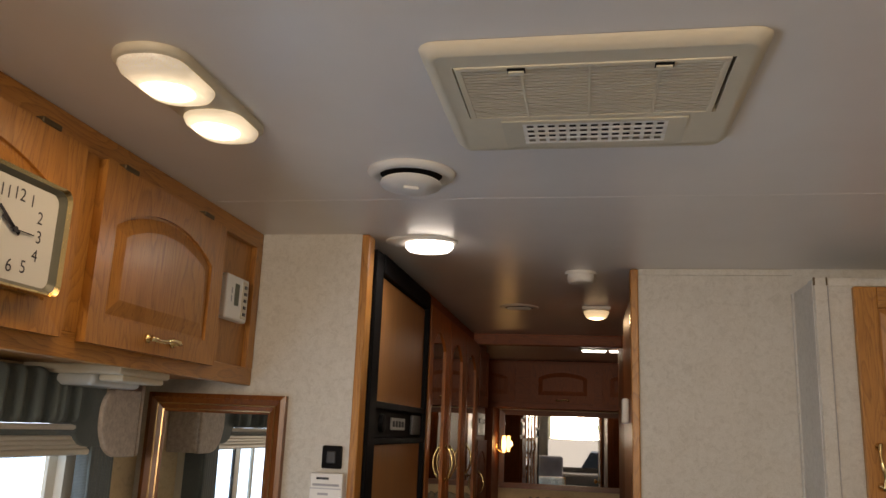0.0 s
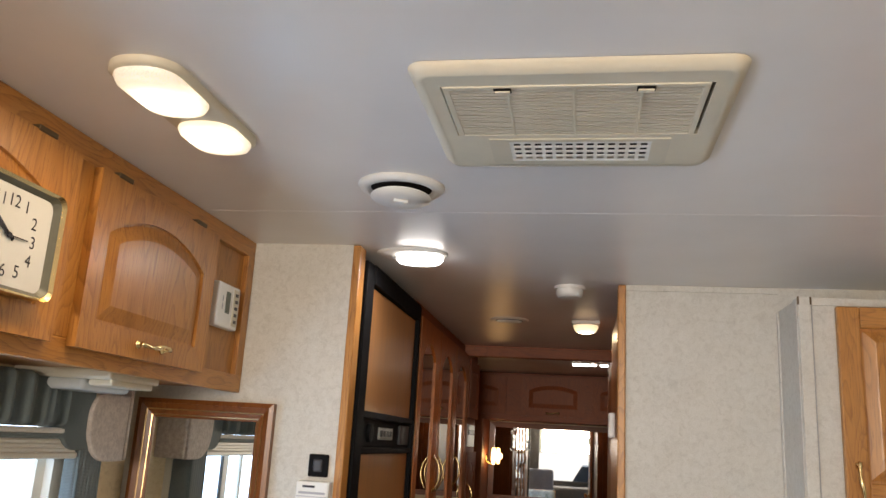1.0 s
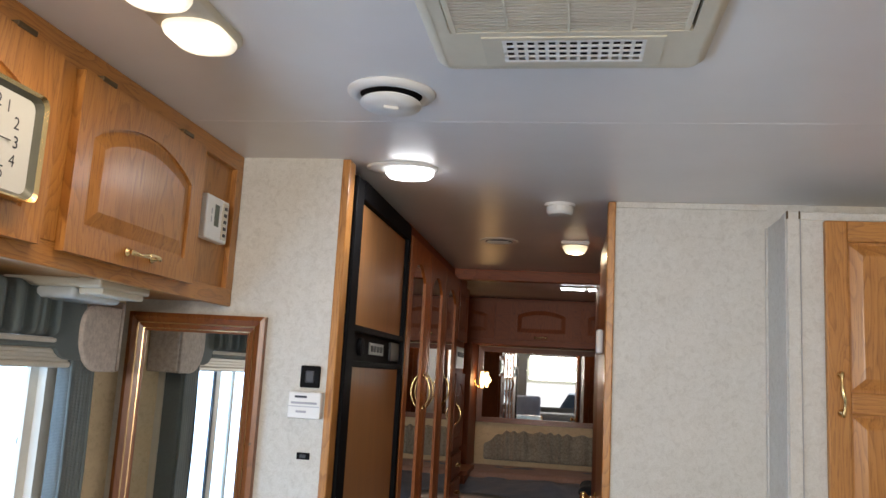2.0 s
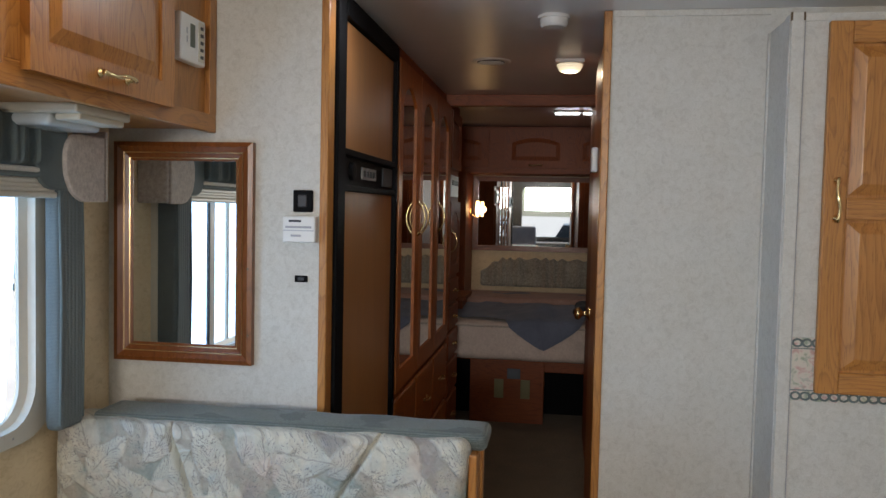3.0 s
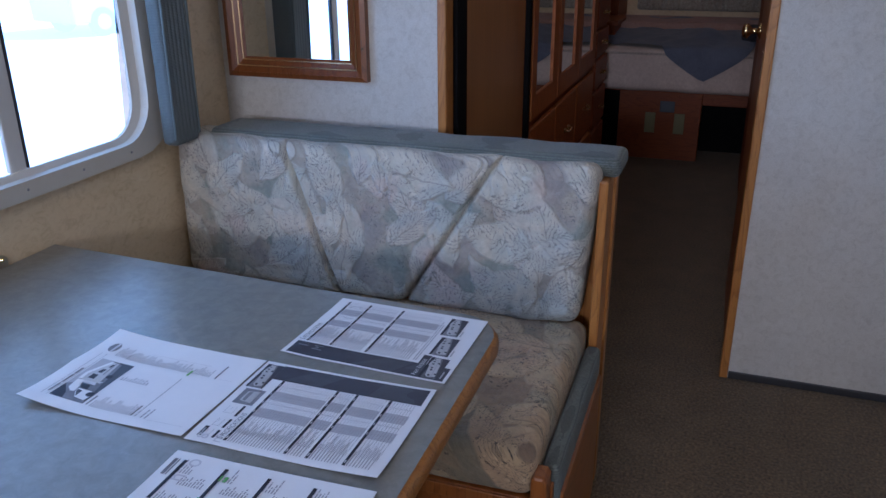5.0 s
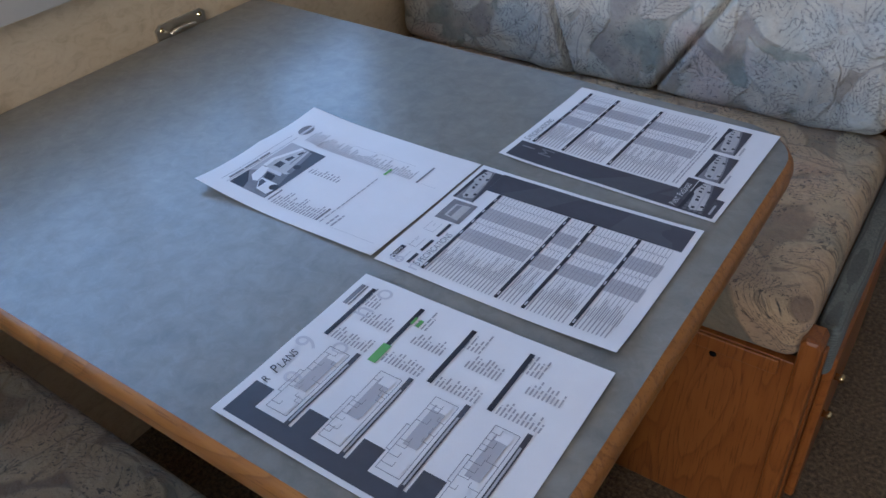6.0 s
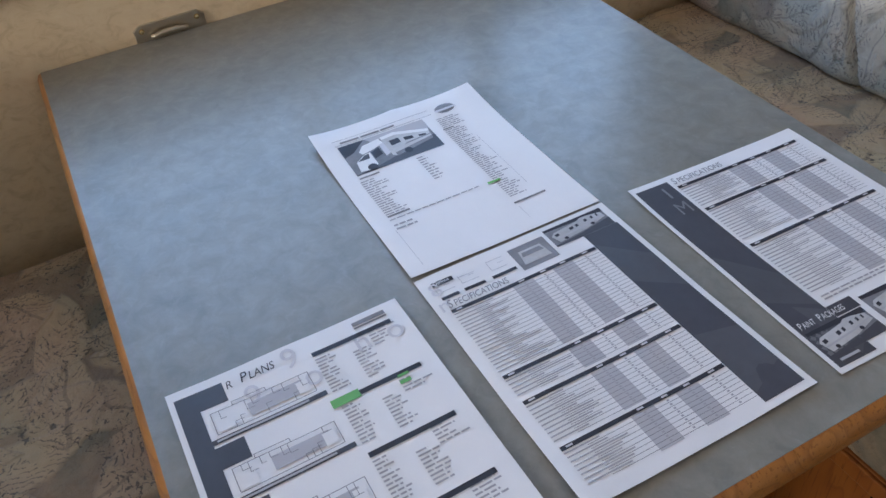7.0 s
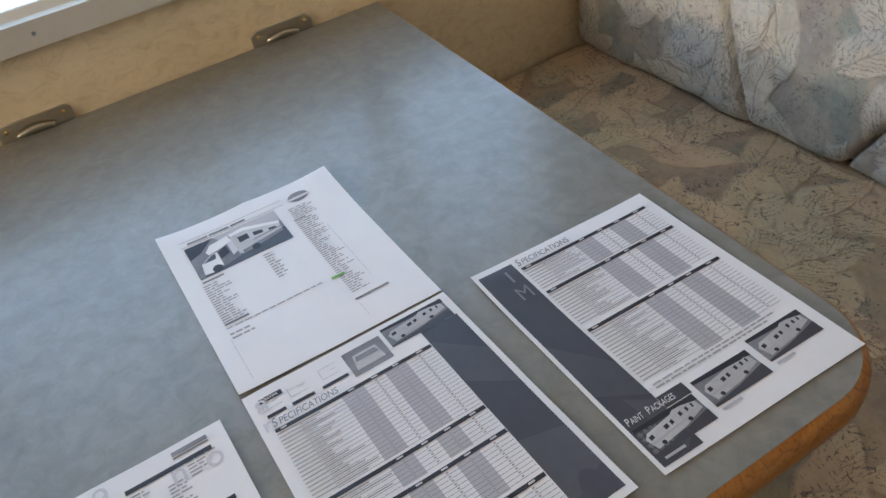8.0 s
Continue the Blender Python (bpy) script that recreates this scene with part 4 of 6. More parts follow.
def overhead_cabinet():
    c = thing("overhead_cabinet", "honey oak overhead cabinet with arched raised-panel doors", "cabinet")
    y_end, y_start = PART_Y - 0.002, -0.4
    body = bmesh.new()
    z0 = CAB_Z0
    box(wall_x(1) + 0.0, CAB_X - 0.018, y_start, y_end, z0 + 0.012, z0 + 0.022, 0.0, body)
    part("bottom", body, OAK_Y, c)
    part("rail", box(CAB_X - 0.018, CAB_X, y_start, y_end, z0, z0 + 0.050, 0.003), OAK_Y, c)
    part("rail", box(CAB_X - 0.018, CAB_X, y_start, y_end, CAB_Z1 - 0.05, CAB_Z1, 0.002), OAK_Y, c)
    for y0, y1 in ((1.280, 1.380), (1.885, 1.940), (2.150, y_end), (0.655, 0.755)):
        part("stile", box(CAB_X - 0.018, CAB_X + 0.0006, y0, y1, z0 + 0.049, CAB_Z1 - 0.049, 0.002), OAK_Z, c)
    part("back_panel", box(CAB_X - 0.03, CAB_X - 0.016, 1.935, 2.155, z0 + 0.04, CAB_Z1 - 0.04), OAK_Z, c)
    for y0, y1 in ((1.360, 1.905), (0.740, 1.290)):
        h = 0.365
        m = Matrix.Translation((CAB_X + 0.001, y0, 1.689)) @ FACE_AISLE
        d = raised_door(y1 - y0, h, m, OAK_Z, c, OAK_Y, 0.060, 0.058)
        antique_pull((y1 - y0) * 0.50, 0.032, m @ Matrix.Translation((0, -0.020, 0)), d, 0.125)
        for s in (0.055, y1 - y0 - 0.135):
            part("hinge", box(s, s + 0.052, -0.023, -0.004, h - 0.002, h + 0.009, 0.002, m=m), BRONZE, d)
    return c


overhead_cabinet()
th = thing("thermostat", "white wall thermostat with a dark display and buttons", "thermostat")
part("case", box(CAB_X - 0.016, CAB_X + 0.012, 1.957, 2.096, 1.822, 1.944, 0.005), WHITE_PLASTIC, th)
part("display", box(CAB_X + 0.011, CAB_X + 0.0132, 2.006, 2.032, 1.862, 1.922), LCD, th, "dark display")
part("control_strip", box(CAB_X + 0.011, CAB_X + 0.0135, 2.052, 2.086, 1.832, 1.936, 0.001), TAN_PLASTIC, th)
for k in range(5):
    part("button", box(CAB_X + 0.013, CAB_X + 0.0165, 2.062, 2.076, 1.840 + k * 0.019, 1.849 + k * 0.019, 0.001), CHARCOAL, th)
for k in range(2):
    part("label", box(CAB_X + 0.0115, CAB_X + 0.0128, 1.985, 1.990, 1.870 + k * 0.022, 1.886 + k * 0.022), INK_TEXT, th)


def letters(text, size, m, material, parent, name="lettering", label="", shear=0.0, squeeze=1.0):
    """Words in the built-in font, as a flat mesh in local x, y."""
    cu = bpy.data.curves.new("tmp", "FONT")
    cu.body, cu.size, cu.extrude, cu.shear = text, size, 0.0, shear
    ob = bpy.data.objects.new("tmp", cu)
    me = bpy.data.meshes.new_from_object(ob)
    bpy.data.objects.remove(ob)
    me.transform(m @ Matrix.Diagonal((squeeze, 1, 1, 1)))
    me.materials.append(material)
    made = new(name, me)
    made.parent = parent
    return tagged(made, label)


def wall_clock():
    t = thing("wall_clock", "square wall clock with a brass frame and white dial", "clock")
    yc, zc, w, h = 1.110, 1.845, 0.115, 0.096
    m = Matrix.Translation((CAB_X + 0.024, yc, zc)) @ FACE_AISLE
    bulge = lambda s: [(x * s, z * s) for x, z in rounded(-w, w, -h, h, 0.020)]
    part("frame", ring(bulge(1.0), bulge(0.95), 0.030, m @ Matrix.Translation((0, -0.030, 0)), 0.006), BRASS, t)
    part("rim", ring(bulge(0.95), bulge(0.87), 0.022, m @ Matrix.Translation((0, -0.024, 0)), 0.010), plain("dark_olive_rim", (0.10, 0.095, 0.07), 0.3), t)
    part("dial", prism(bulge(0.89), 0.004, m @ Matrix.Translation((0, -0.0135, 0))), plain("clock_dial", (0.64, 0.64, 0.61), 0.5, vary=0.03), t)
    stand = m @ Matrix.Translation((0, -0.0142, 0)) @ pose(0, 0, 0, 90, 0, 0)
    for k in range(1, 13):
        a = radians(90 - 30 * k)
        r = 0.060 / max(abs(math.cos(a)), abs(math.sin(a))) ** 0.6
        s = str(k)
        letters(s, 0.031, stand @ Matrix.Translation((r * math.cos(a) - 0.0075 * len(s), r * math.sin(a) - 0.010, 0)), INK, t, "numeral")
    for ang, ln, w in ((90 - 30 * 9.9, 0.036, 0.0032), (90 - 6 * 51, 0.052, 0.0026), (90 - 6 * 15, 0.045, 0.0009)):
        part("pointer", box(-0.012, ln, -w, w, 0.001, 0.0022, m=stand @ pose(0, 0, 0.0006, 0, 0, ang)), INK, t)
    part("hub", lathe([(0.005, 0), (0.005, 0.004)], stand, 12), INK, t)


wall_clock()

under = thing("cabinet_lamp", "cream plastic reading lamp fixed under the cabinet", "lamp")
part("base", box(-1.235, -0.985, 1.63, 1.85, CAB_Z0 - 0.010, CAB_Z0 + 0.013, 0.006), TAN_PLASTIC, under)
part("lens", soft_box(-1.228, -1.055, 1.64, 1.84, CAB_Z0 - 0.036, CAB_Z0 - 0.006, 0.013, (5, 6, 2)), plain("clear_lens_plastic", (0.55, 0.58, 0.58), 0.2), under, "unlit ribbed lens", True)
part("switch_box", box(-1.052, -0.990, 1.65, 1.83, CAB_Z0 - 0.024, CAB_Z0 - 0.008, 0.005), TAN_PLASTIC, under)


# ---- window dressing ----
def window_dressing():
    v = thing("valance", "gathered slate-teal window valance with a cream end piece", "valance")
    z0, z1 = 1.532, 1.655

    def gathers(p):
        f = 0.010 * math.sin(p.y * 95 + 2.0 * math.sin(p.y * 13)) + 0.006 * math.sin(p.y * 211)
        return Vector((p.x + f, p.y, p.z))

    part("gathered_panel", soft_box(-1.225, -1.150, -0.1, 1.745, z0, z1, 0.02, (2, 220, 5), gathers), TEAL_CLOTH, v, "", True)
    for k, z in enumerate((1.512, 1.524)):
        part("piping", tube([(-1.165, -0.1, z), (-1.165, 1.75, z)], 0.007), CREAM_LEAF if k else TEAL_CLOTH, v)

    def tongue(y0, y1, x, t, zt, zb, r):
        """A hanging flap with one side cut round, tighter at its top."""
        rt = 0.62 * r
        pts = [(y1, zt)]
        for cz, rad, a0 in ((zt - rt, rt, 90), (zb + r, r, 180)):
            for k in range(11):
                a = radians(a0 + 90 * k / 10)
                pts.append((y0 + rad + rad * math.cos(a), cz + rad * math.sin(a)))
        pts.append((y1, zb))
        return prism(pts[::-1], t, Matrix.Translation((x, 0, 0)) @ FACE_AISLE, 0.004)

    part("side_tab", tongue(1.735, 1.862, -1.160, 0.05, 1.650, 1.478, 0.075), TEAL_CLOTH, v)
    part("end_piece", tongue(1.838, 2.004, -1.148, 0.014, 1.622, 1.450, 0.092), ROSE_CREAM, v, "cream leaf-print end piece")
    part("end_return", soft_box(-1.250, -1.150, 2.012, 2.026, 1.452, 1.640, 0.006, (6, 2, 8)), ROSE_CREAM, v, "cream leaf-print end piece", True)
    s = thing("window_shade", "pleated cream and grey window shade drawn up", "shade")
    for k in range(5):
        z = 1.474 + k * 0.010
        part("pleat", box(-1.215 + 0.004 * (k % 2), -1.170, -0.1, 1.825, z, z + 0.010, 0.003), CREAM_LEAF if k > 2 else FRAME_GREY, s)
    part("bottom_rail", box(-1.215, -1.168, -0.1, 1.832, 1.458, 1.474, 0.005), FRAME_GREY, s)
    d = thing("side_drape", "padded slate-teal side panel beside the window", "drape")
    def ribbed(p):
        back = 0.046 * max(0.0, (p.y - 1.832) / 0.1) if p.x < -1.19 else 0.0
        return Vector((p.x - back + 0.0007 * math.sin(p.y * 420) + 0.003 * noise.noise(Vector((p.y * 14, p.z * 2, 1))), p.y, p.z))

    part("panel", soft_box(-1.206, -1.162, 1.832, 1.932, 0.872, 1.505, 0.016, (4, 40, 20), ribbed), DRAPE, d, "", True)
    for y in (1.836, 1.928):
        part("edge_piping", tube([(-1.166, y, 0.890), (-1.161, y, 1.2), (-1.166, y, 1.485)], 0.004), TEAL_CLOTH, d)



window_dressing()


# ---- dinette ----
def bench_far():
    b = thing("dinette_bench", "dinette bench with leaf-print cushions, oak base and teal bolster", "bench", "dinette benches")
    x0, x1 = -1.238, -0.138

    def tufted(p):
        """Two slanting tucks gather the back cushion."""
        s = (p.z - 0.50) / 0.40
        push = 0.0
        for xa, xb in ((-0.778, -0.928), (-0.606, -0.358)):
            line = xa + (xb - xa) * s
            dist = (p.x - line)
            push += 0.026 * math.exp(-(dist / 0.0050) ** 2) + 0.002 * math.exp(-(dist / 0.018) ** 2)
        lump = 0.010 * noise.noise(p * 6.0) + 0.004 * noise.noise(p * 19.0)
        top = 0.006 * noise.noise(Vector((p.x * 9, 3.1, 0)))
        p = Vector((p.x - 0.036 * max(0.0, 1 - s) * max(0.0, min(1.0, (p.x + 0.6) / 0.45)), p.y, p.z))
        if p.y < 1.97:
            return Vector((p.x, p.y + push + lump + 0.010 * (s - 0.5), p.z + top))
        return Vector((p.x, p.y + 0.04 * s, p.z + top))

    part("back_cushion", soft_box(x0, x1, 1.905, 2.015, 0.500, 0.884, 0.030, (260, 2, 34), tufted), LEAF, b, "tufted pale leaf-print back cushion", True)

    def sat(p):
        return Vector((p.x, p.y + 0.006 * noise.noise(p * 5), p.z + (0.012 * noise.noise(Vector((p.x * 5, p.y * 5, 0))) if p.z > 0.42 else 0)))

    part("seat_cushion", soft_box(x0, -0.152, 1.396, 1.965, 0.402, 0.502, 0.030, (40, 22, 3), sat), LEAF_WARM, b, "warm-tinted leaf-print seat cushion", True)

    def pad(p):
        return Vector((p.x, p.y + 0.004 * noise.noise(p * 7), p.z + 0.004 * noise.noise(p * 9)))

    part("bolster", soft_box(-1.16, -0.104, 1.955, 2.105, 0.852, 0.895, 0.018, (60, 6, 2), pad), TEAL, b, "teal tweed padded bolster", True)
    part("back_board", box(-1.235, -0.118, 2.02, 2.06, 0.0, 0.855, 0.003), OAK_Z, b)
    part("end_panel", box(-0.146, -0.125, 1.93, 2.058, 0.0, 0.852, 0.005), OAK_Z, b)
    part("front_panel", box(x0, -0.158, 1.404, 1.422, 0.0, 0.401, 0.002), BENCH_SHADED_Z, b)
    part("front_rail", box(x0, -0.178, 1.398, 1.4045, 0.372, 0.400, 0.002), BENCH_SHADED_Z, b)
    post = [(-0.158, 0.0), (-0.128, 0.0), (-0.128, 0.452), (-0.134, 0.462), (-0.152, 0.462), (-0.158, 0.452)]
    part("corner_post", prism(post, 0.040, Matrix.Translation((0, 1.390, 0)), 0.006), BENCH_SHADED_Z, b)
    side = part("side_panel", box(-0.142, -0.124, 1.431, 1.932, 0.0, 0.420, 0.003), BENCH_SHADED_Z, b)
    part("drawer_front", box(-0.124, -0.108, 1.462, 1.92, 0.05, 0.385, 0.006), BENCH_SHADED_Y, side)
    for z in (0.241, 0.326):
        part("knob", lathe([(0.006, 0), (0.005, 0.006), (0.008, 0.010), (0.006, 0.014)], pose(-0.108, 1.491, z, 0, 90, 0), 12), BRASS, side, "brass knob", True)
    part("edge_pad", soft_box(-0.151, -0.114, 1.443, 1.935, 0.352, 0.450, 0.015, (2, 14, 2), pad), TEAL, b, "teal tweed edge pad", True)
    part("screw", lathe([(0.006, 0), (0.004, 0.002)], pose(-0.272, 1.404, 0.362, 90), 10), BLACK, b)


bench_far()


def bench_near():
    b = thing("dinette_bench", "dinette bench with brownish leaf-print seat cushion", "bench", "dinette benches")

    def sat(p):
        return Vector((p.x, p.y, p.z + (0.012 * noise.noise(Vector((p.x * 5, p.y * 5, 4))) if p.z > 0.42 else 0)))

    part("seat_cushion", soft_box(-1.185, -0.30, 0.18, 0.77, 0.355, 0.475, 0.035, (30, 22, 3), sat), LEAF_WARM, b, "warm-tinted leaf-print seat cushion", True)
    part("base", box(-1.18, -0.31, 0.10, 0.715, 0.0, 0.355, 0.003), BENCH_SHADED_Z, b)
    part("back_cushion", soft_box(-1.18, -0.30, 0.08, 0.22, 0.48, 0.90, 0.045, (30, 2, 10)), LEAF, b, "pale leaf-print back cushion", True)
    part("back_board", box(-1.18, -0.29, 0.02, 0.075, 0.0, 0.90, 0.004), OAK_Z, b)


bench_near()

TOP = 0.735


def dinette_table():
    t = thing("dinette_table", "grey laminate dinette table with an oak edge, hooked to the wall", "table")
    y0, y1, x1, r = 0.708, 1.449, -0.221, 0.085

    def outline(g):
        pts = [(wall_x(y0) + 0.004, y0 - 0.007 + g)]
        for cy, a0 in ((y0 + r, -90), (y1 - r, 0)):
            for k in range(9):
                a = radians(a0 + 90 * k / 8)
                pts.append((x1 - r + (r - g) * math.cos(a), cy + (r - g) * math.sin(a)))
        pts.append((wall_x(y1) + 0.004, y1 + 0.041 - g))
        return pts

    def slab(g, za, zb):
        bm = bmesh.new()
        f = bm.faces.new([bm.verts.new((x, y, za)) for x, y in outline(g)])
        up = bmesh.ops.extrude_face_region(bm, geom=[f])
        for v in up["geom"]:
            if isinstance(v, bmesh.types.BMVert):
                v.co.z = zb
        bmesh.ops.recalc_face_normals(bm, faces=bm.faces[:])
        return bm

    part("tabletop", slab(0.004, TOP - 0.03, TOP), LAMINATE, t)
    # oak edging: a bowed strip round three sides
    bm = bmesh.new()
    rows = []
    for g, z in ((0.0045, TOP - 0.0005), (0.0, TOP - 0.003), (-0.004, TOP - 0.010), (-0.005, TOP - 0.018), (-0.004, TOP - 0.028), (0.0, TOP - 0.036), (0.012, TOP - 0.037)):
        rows.append([bm.verts.new((x, y, z)) for x, y in outline(g)])
    for a, b in zip(rows, rows[1:]):
        for k in range(len(a) - 1):
            bm.faces.new((a[k], a[k + 1], b[k + 1], b[k]))
    bmesh.ops.recalc_face_normals(bm, faces=bm.faces[:])
    part("edge_strip", bm, OAK_X, t, "worn rounded oak edging", True)
    leg = part("leg", tube([(-0.36, 1.08, 0.0), (-0.36, 1.08, TOP - 0.03)], 0.026, 18), GREY_METAL, t, "", True)
    part("foot_plate", lathe([(0.09, 0), (0.085, 0.012), (0.03, 0.02)], pose(-0.36, 1.08, 0.0), 24), GREY_METAL, leg)


dinette_table()


def table_bracket(y0, y1):
    """A pressed-metal plate on the wall whose lip hooks the table."""
    b = thing("table_bracket", "dull brass table bracket screwed to the wall", "bracket", "table brackets")
    h, w = 0.026, y1 - y0
    m = WEST @ Matrix.Translation((y0, -0.004, TOP))
    pts = [(0, 0), (w, 0), (w, h * 0.7), (w - 0.010, h), (0.010, h), (0, h * 0.7)]
    part("plate", prism(pts, 0.004, m, 0.001), NICKEL, b)
    part("lip", tube([m @ Vector((w * 0.22 + k / 10 * w * 0.5, -0.006 - 0.004 * math.sin(math.pi * k / 10), 0.006 + 0.006 * math.sin(math.pi * k / 10))) for k in range(11)], 0.004), NICKEL, b, "", True)
    for x in (0.012, w - 0.012):
        part("screw", lathe([(0.0045, 0), (0.003, 0.0025), (0.001, 0.003)], m @ pose(x, 0, h * 0.62, 90), 10), BRASS, b)


table_bracket(0.848, 0.957)
table_bracket(1.253, 1.362)


# ---- papers on the table ----
class Sheet:
    """A printed letter-size page: u runs across it, v down it."""

    def __init__(self, label, x, y, turn, w=0.216, h=0.279, seed=0.0, lifted=()):
        self.ob = thing("printed_sheet", label, "paper", "printed sheets")
        self.m = Matrix.Translation((x, y, TOP)) @ pose(0, 0, 0, 0, 0, turn)
        self.w, self.h, self.seed, self.lifted = w, h, seed, lifted
        bm = bmesh.new()
        n, k = 40, 52
        top = [[bm.verts.new(self.at(w * i / n, h * j / k, 0.0)) for j in range(k + 1)] for i in range(n + 1)]
        low = [[bm.verts.new(self.at(w * i / n, h * j / k, -0.00025)) for j in range(k + 1)] for i in range(n + 1)]
        for i in range(n):
            for j in range(k):
                bm.faces.new((top[i][j], top[i][j + 1], top[i + 1][j + 1], top[i + 1][j]))
                bm.faces.new((low[i][j], low[i + 1][j], low[i + 1][j + 1], low[i][j + 1]))
        for i in range(n):
            for j in (0, k):
                bm.faces.new((top[i][j], top[i + 1][j], low[i + 1][j], low[i][j]))
        for j in range(k):
            for i in (0, n):
                bm.faces.new((top[i][j], top[i][j + 1], low[i][j + 1], low[i][j]))
        bmesh.ops.recalc_face_normals(bm, faces=bm.faces[:])
        self.sheet = part("sheet", bm, PAPER, self.ob)

    def at(self, u, v, lift):
        s, t = u / self.w, v / self.h
        z = 0.0007 + 0.0010 * (1 + noise.noise(Vector((s * 3.2, t * 3.2, self.seed))))
        for cs, ct, rise in self.lifted:
            reach = max(0.0, 1 - math.hypot((s - cs) * 0.77, t - ct) / 0.55)
            z += rise * reach ** 2.2
        return self.m @ Vector((v, u, z + lift))

    def bars(self, name, rects, material, lift=0.00025, label=""):
        """Flat printed areas that follow the page, from rows of u0, v0, u1, v1: a part each, or one of kind stuff for many."""
        if 1 < len(rects) <= 8:
            for r in rects:
                self.bars(name, [r], material, lift, label)
            return
        bm = bmesh.new()
        for u0, v0, u1, v1 in rects:
            n = max(1, math.ceil(abs(u1 - u0) / 0.006))
            k = max(1, math.ceil(abs(v1 - v0) / 0.006))
            grid = [[bm.verts.new(self.at(u0 + (u1 - u0) * i / n, v0 + (v1 - v0) * j / k, lift)) for j in range(k + 1)] for i in range(n + 1)]
            for i in range(n):
                for j in range(k):
                    bm.faces.new((grid[i][j], grid[i + 1][j], grid[i + 1][j + 1], grid[i][j + 1]))
        bm.normal_update()
        for f in bm.faces:
            if f.normal.z < 0:
                f.normal_flip()
        tagged(part(name, bm, material, self.ob, label), kind="stuff" if len(rects) > 8 else "")

    def shape(self, name, pts, material, lift=0.0006):
        bm = bmesh.new()
        f = bm.faces.new([bm.verts.new(self.at(u, v, lift)) for u, v in pts])
        f.normal_update()
        if f.normal.z < 0:
            f.normal_flip()
        return part(name, bm, material, self.ob)

    def text(self, words, u, v, size, material, shear=0.0, squeeze=1.0, lift=0.0008):
        """Writing across the page, its baseline at v."""
        ob = letters(words, size, Matrix.Identity(4), material, self.ob, "lettering", "", shear, squeeze)
        for p in ob.data.vertices:
            p.co = self.at(u + p.co.x, v - p.co.y, lift)
        return ob

    def small_caps(self, words, u, v, size, material, squeeze=0.75, lift=0.0008):
        """A slanted title whose words begin with a larger capital."""
        for word in words.split():
            self.text(word[0], u, v, size, material, 0.2, squeeze, lift + 0.0006)
            u += size * 0.62 * squeeze
            self.text(word[1:], u, v, size * 0.80, material, 0.2, squeeze, lift + 0.0006)
            u += (len(word) - 1) * size * 0.80 * 0.645 * squeeze + size * 0.25

    def lines(self, rng, u0, v0, u1, v1, pitch, material, thick=0.42, fill=(0.5, 1.0)):
        """Small print that cannot be read, as ragged bars broken into words."""
        rects = []
        v = v0
        while v < v1:
            end = u0 + (u1 - u0) * rng.uniform(*fill)
            u = u0
            while u < end:
                ln = min(rng.uniform(0.004, 0.011), end - u)
                rects.append((u, v, u + ln, v + pitch * thick))
                u += ln + 0.0015
            v += pitch
        return rects


def coach_photo(s, u0, v0, u1, v1, flip=False):
    """A small grey picture of a long coach on a dark ground."""
    w, h = u1 - u0, v1 - v0
    f = lambda a, b: (u0 + (1 - a if flip else a) * w, v0 + b * h)
    s.bars("photo", [(u0, v0, u1, v1)], INK_MID, 0.0003, "small grey photograph")
    s.shape("photo_sky", [f(0.0, 0.0), f(1.0, 0.0), f(1.0, 0.22), f(0.0, 0.12)], INK, 0.0005)
    s.shape("photo_ground", [f(0.0, 0.92), f(0.5, 0.80), f(1.0, 0.60), f(1.0, 1.0), f(0.0, 1.0)], INK_BAND, 0.0005)
    s.shape("photo_coach", [f(0.05, 0.45), f(0.12, 0.30), f(0.55, 0.18), f(0.62, 0.10), f(0.75, 0.12), f(0.95, 0.22), f(0.97, 0.50), f(0.60, 0.72), f(0.10, 0.84)], INK_COACH, 0.0006)
    s.shape("photo_band", [f(0.07, 0.62), f(0.60, 0.52), f(0.96, 0.38), f(0.96, 0.43), f(0.60, 0.58), f(0.07, 0.68)], INK_GREY, 0.0009)
    for a, b, c in ((0.10, 0.42, 0.07), (0.36, 0.37, 0.07), (0.47, 0.34, 0.05), (0.64, 0.27, 0.05), (0.76, 0.25, 0.04), (0.86, 0.24, 0.03)):
        s.shape("photo_window", [f(a, b), f(a + c, b - 0.03), f(a + c, b + 0.10), f(a, b + 0.13)], INK, 0.0009)
    for a, b in ((0.22, 0.76), (0.72, 0.60)):
        s.shape("photo_wheel", [f(a + 0.035 * math.cos(k * math.pi / 4), b + 0.07 * math.sin(k * math.pi / 4)) for k in range(8)], INK, 0.0009)


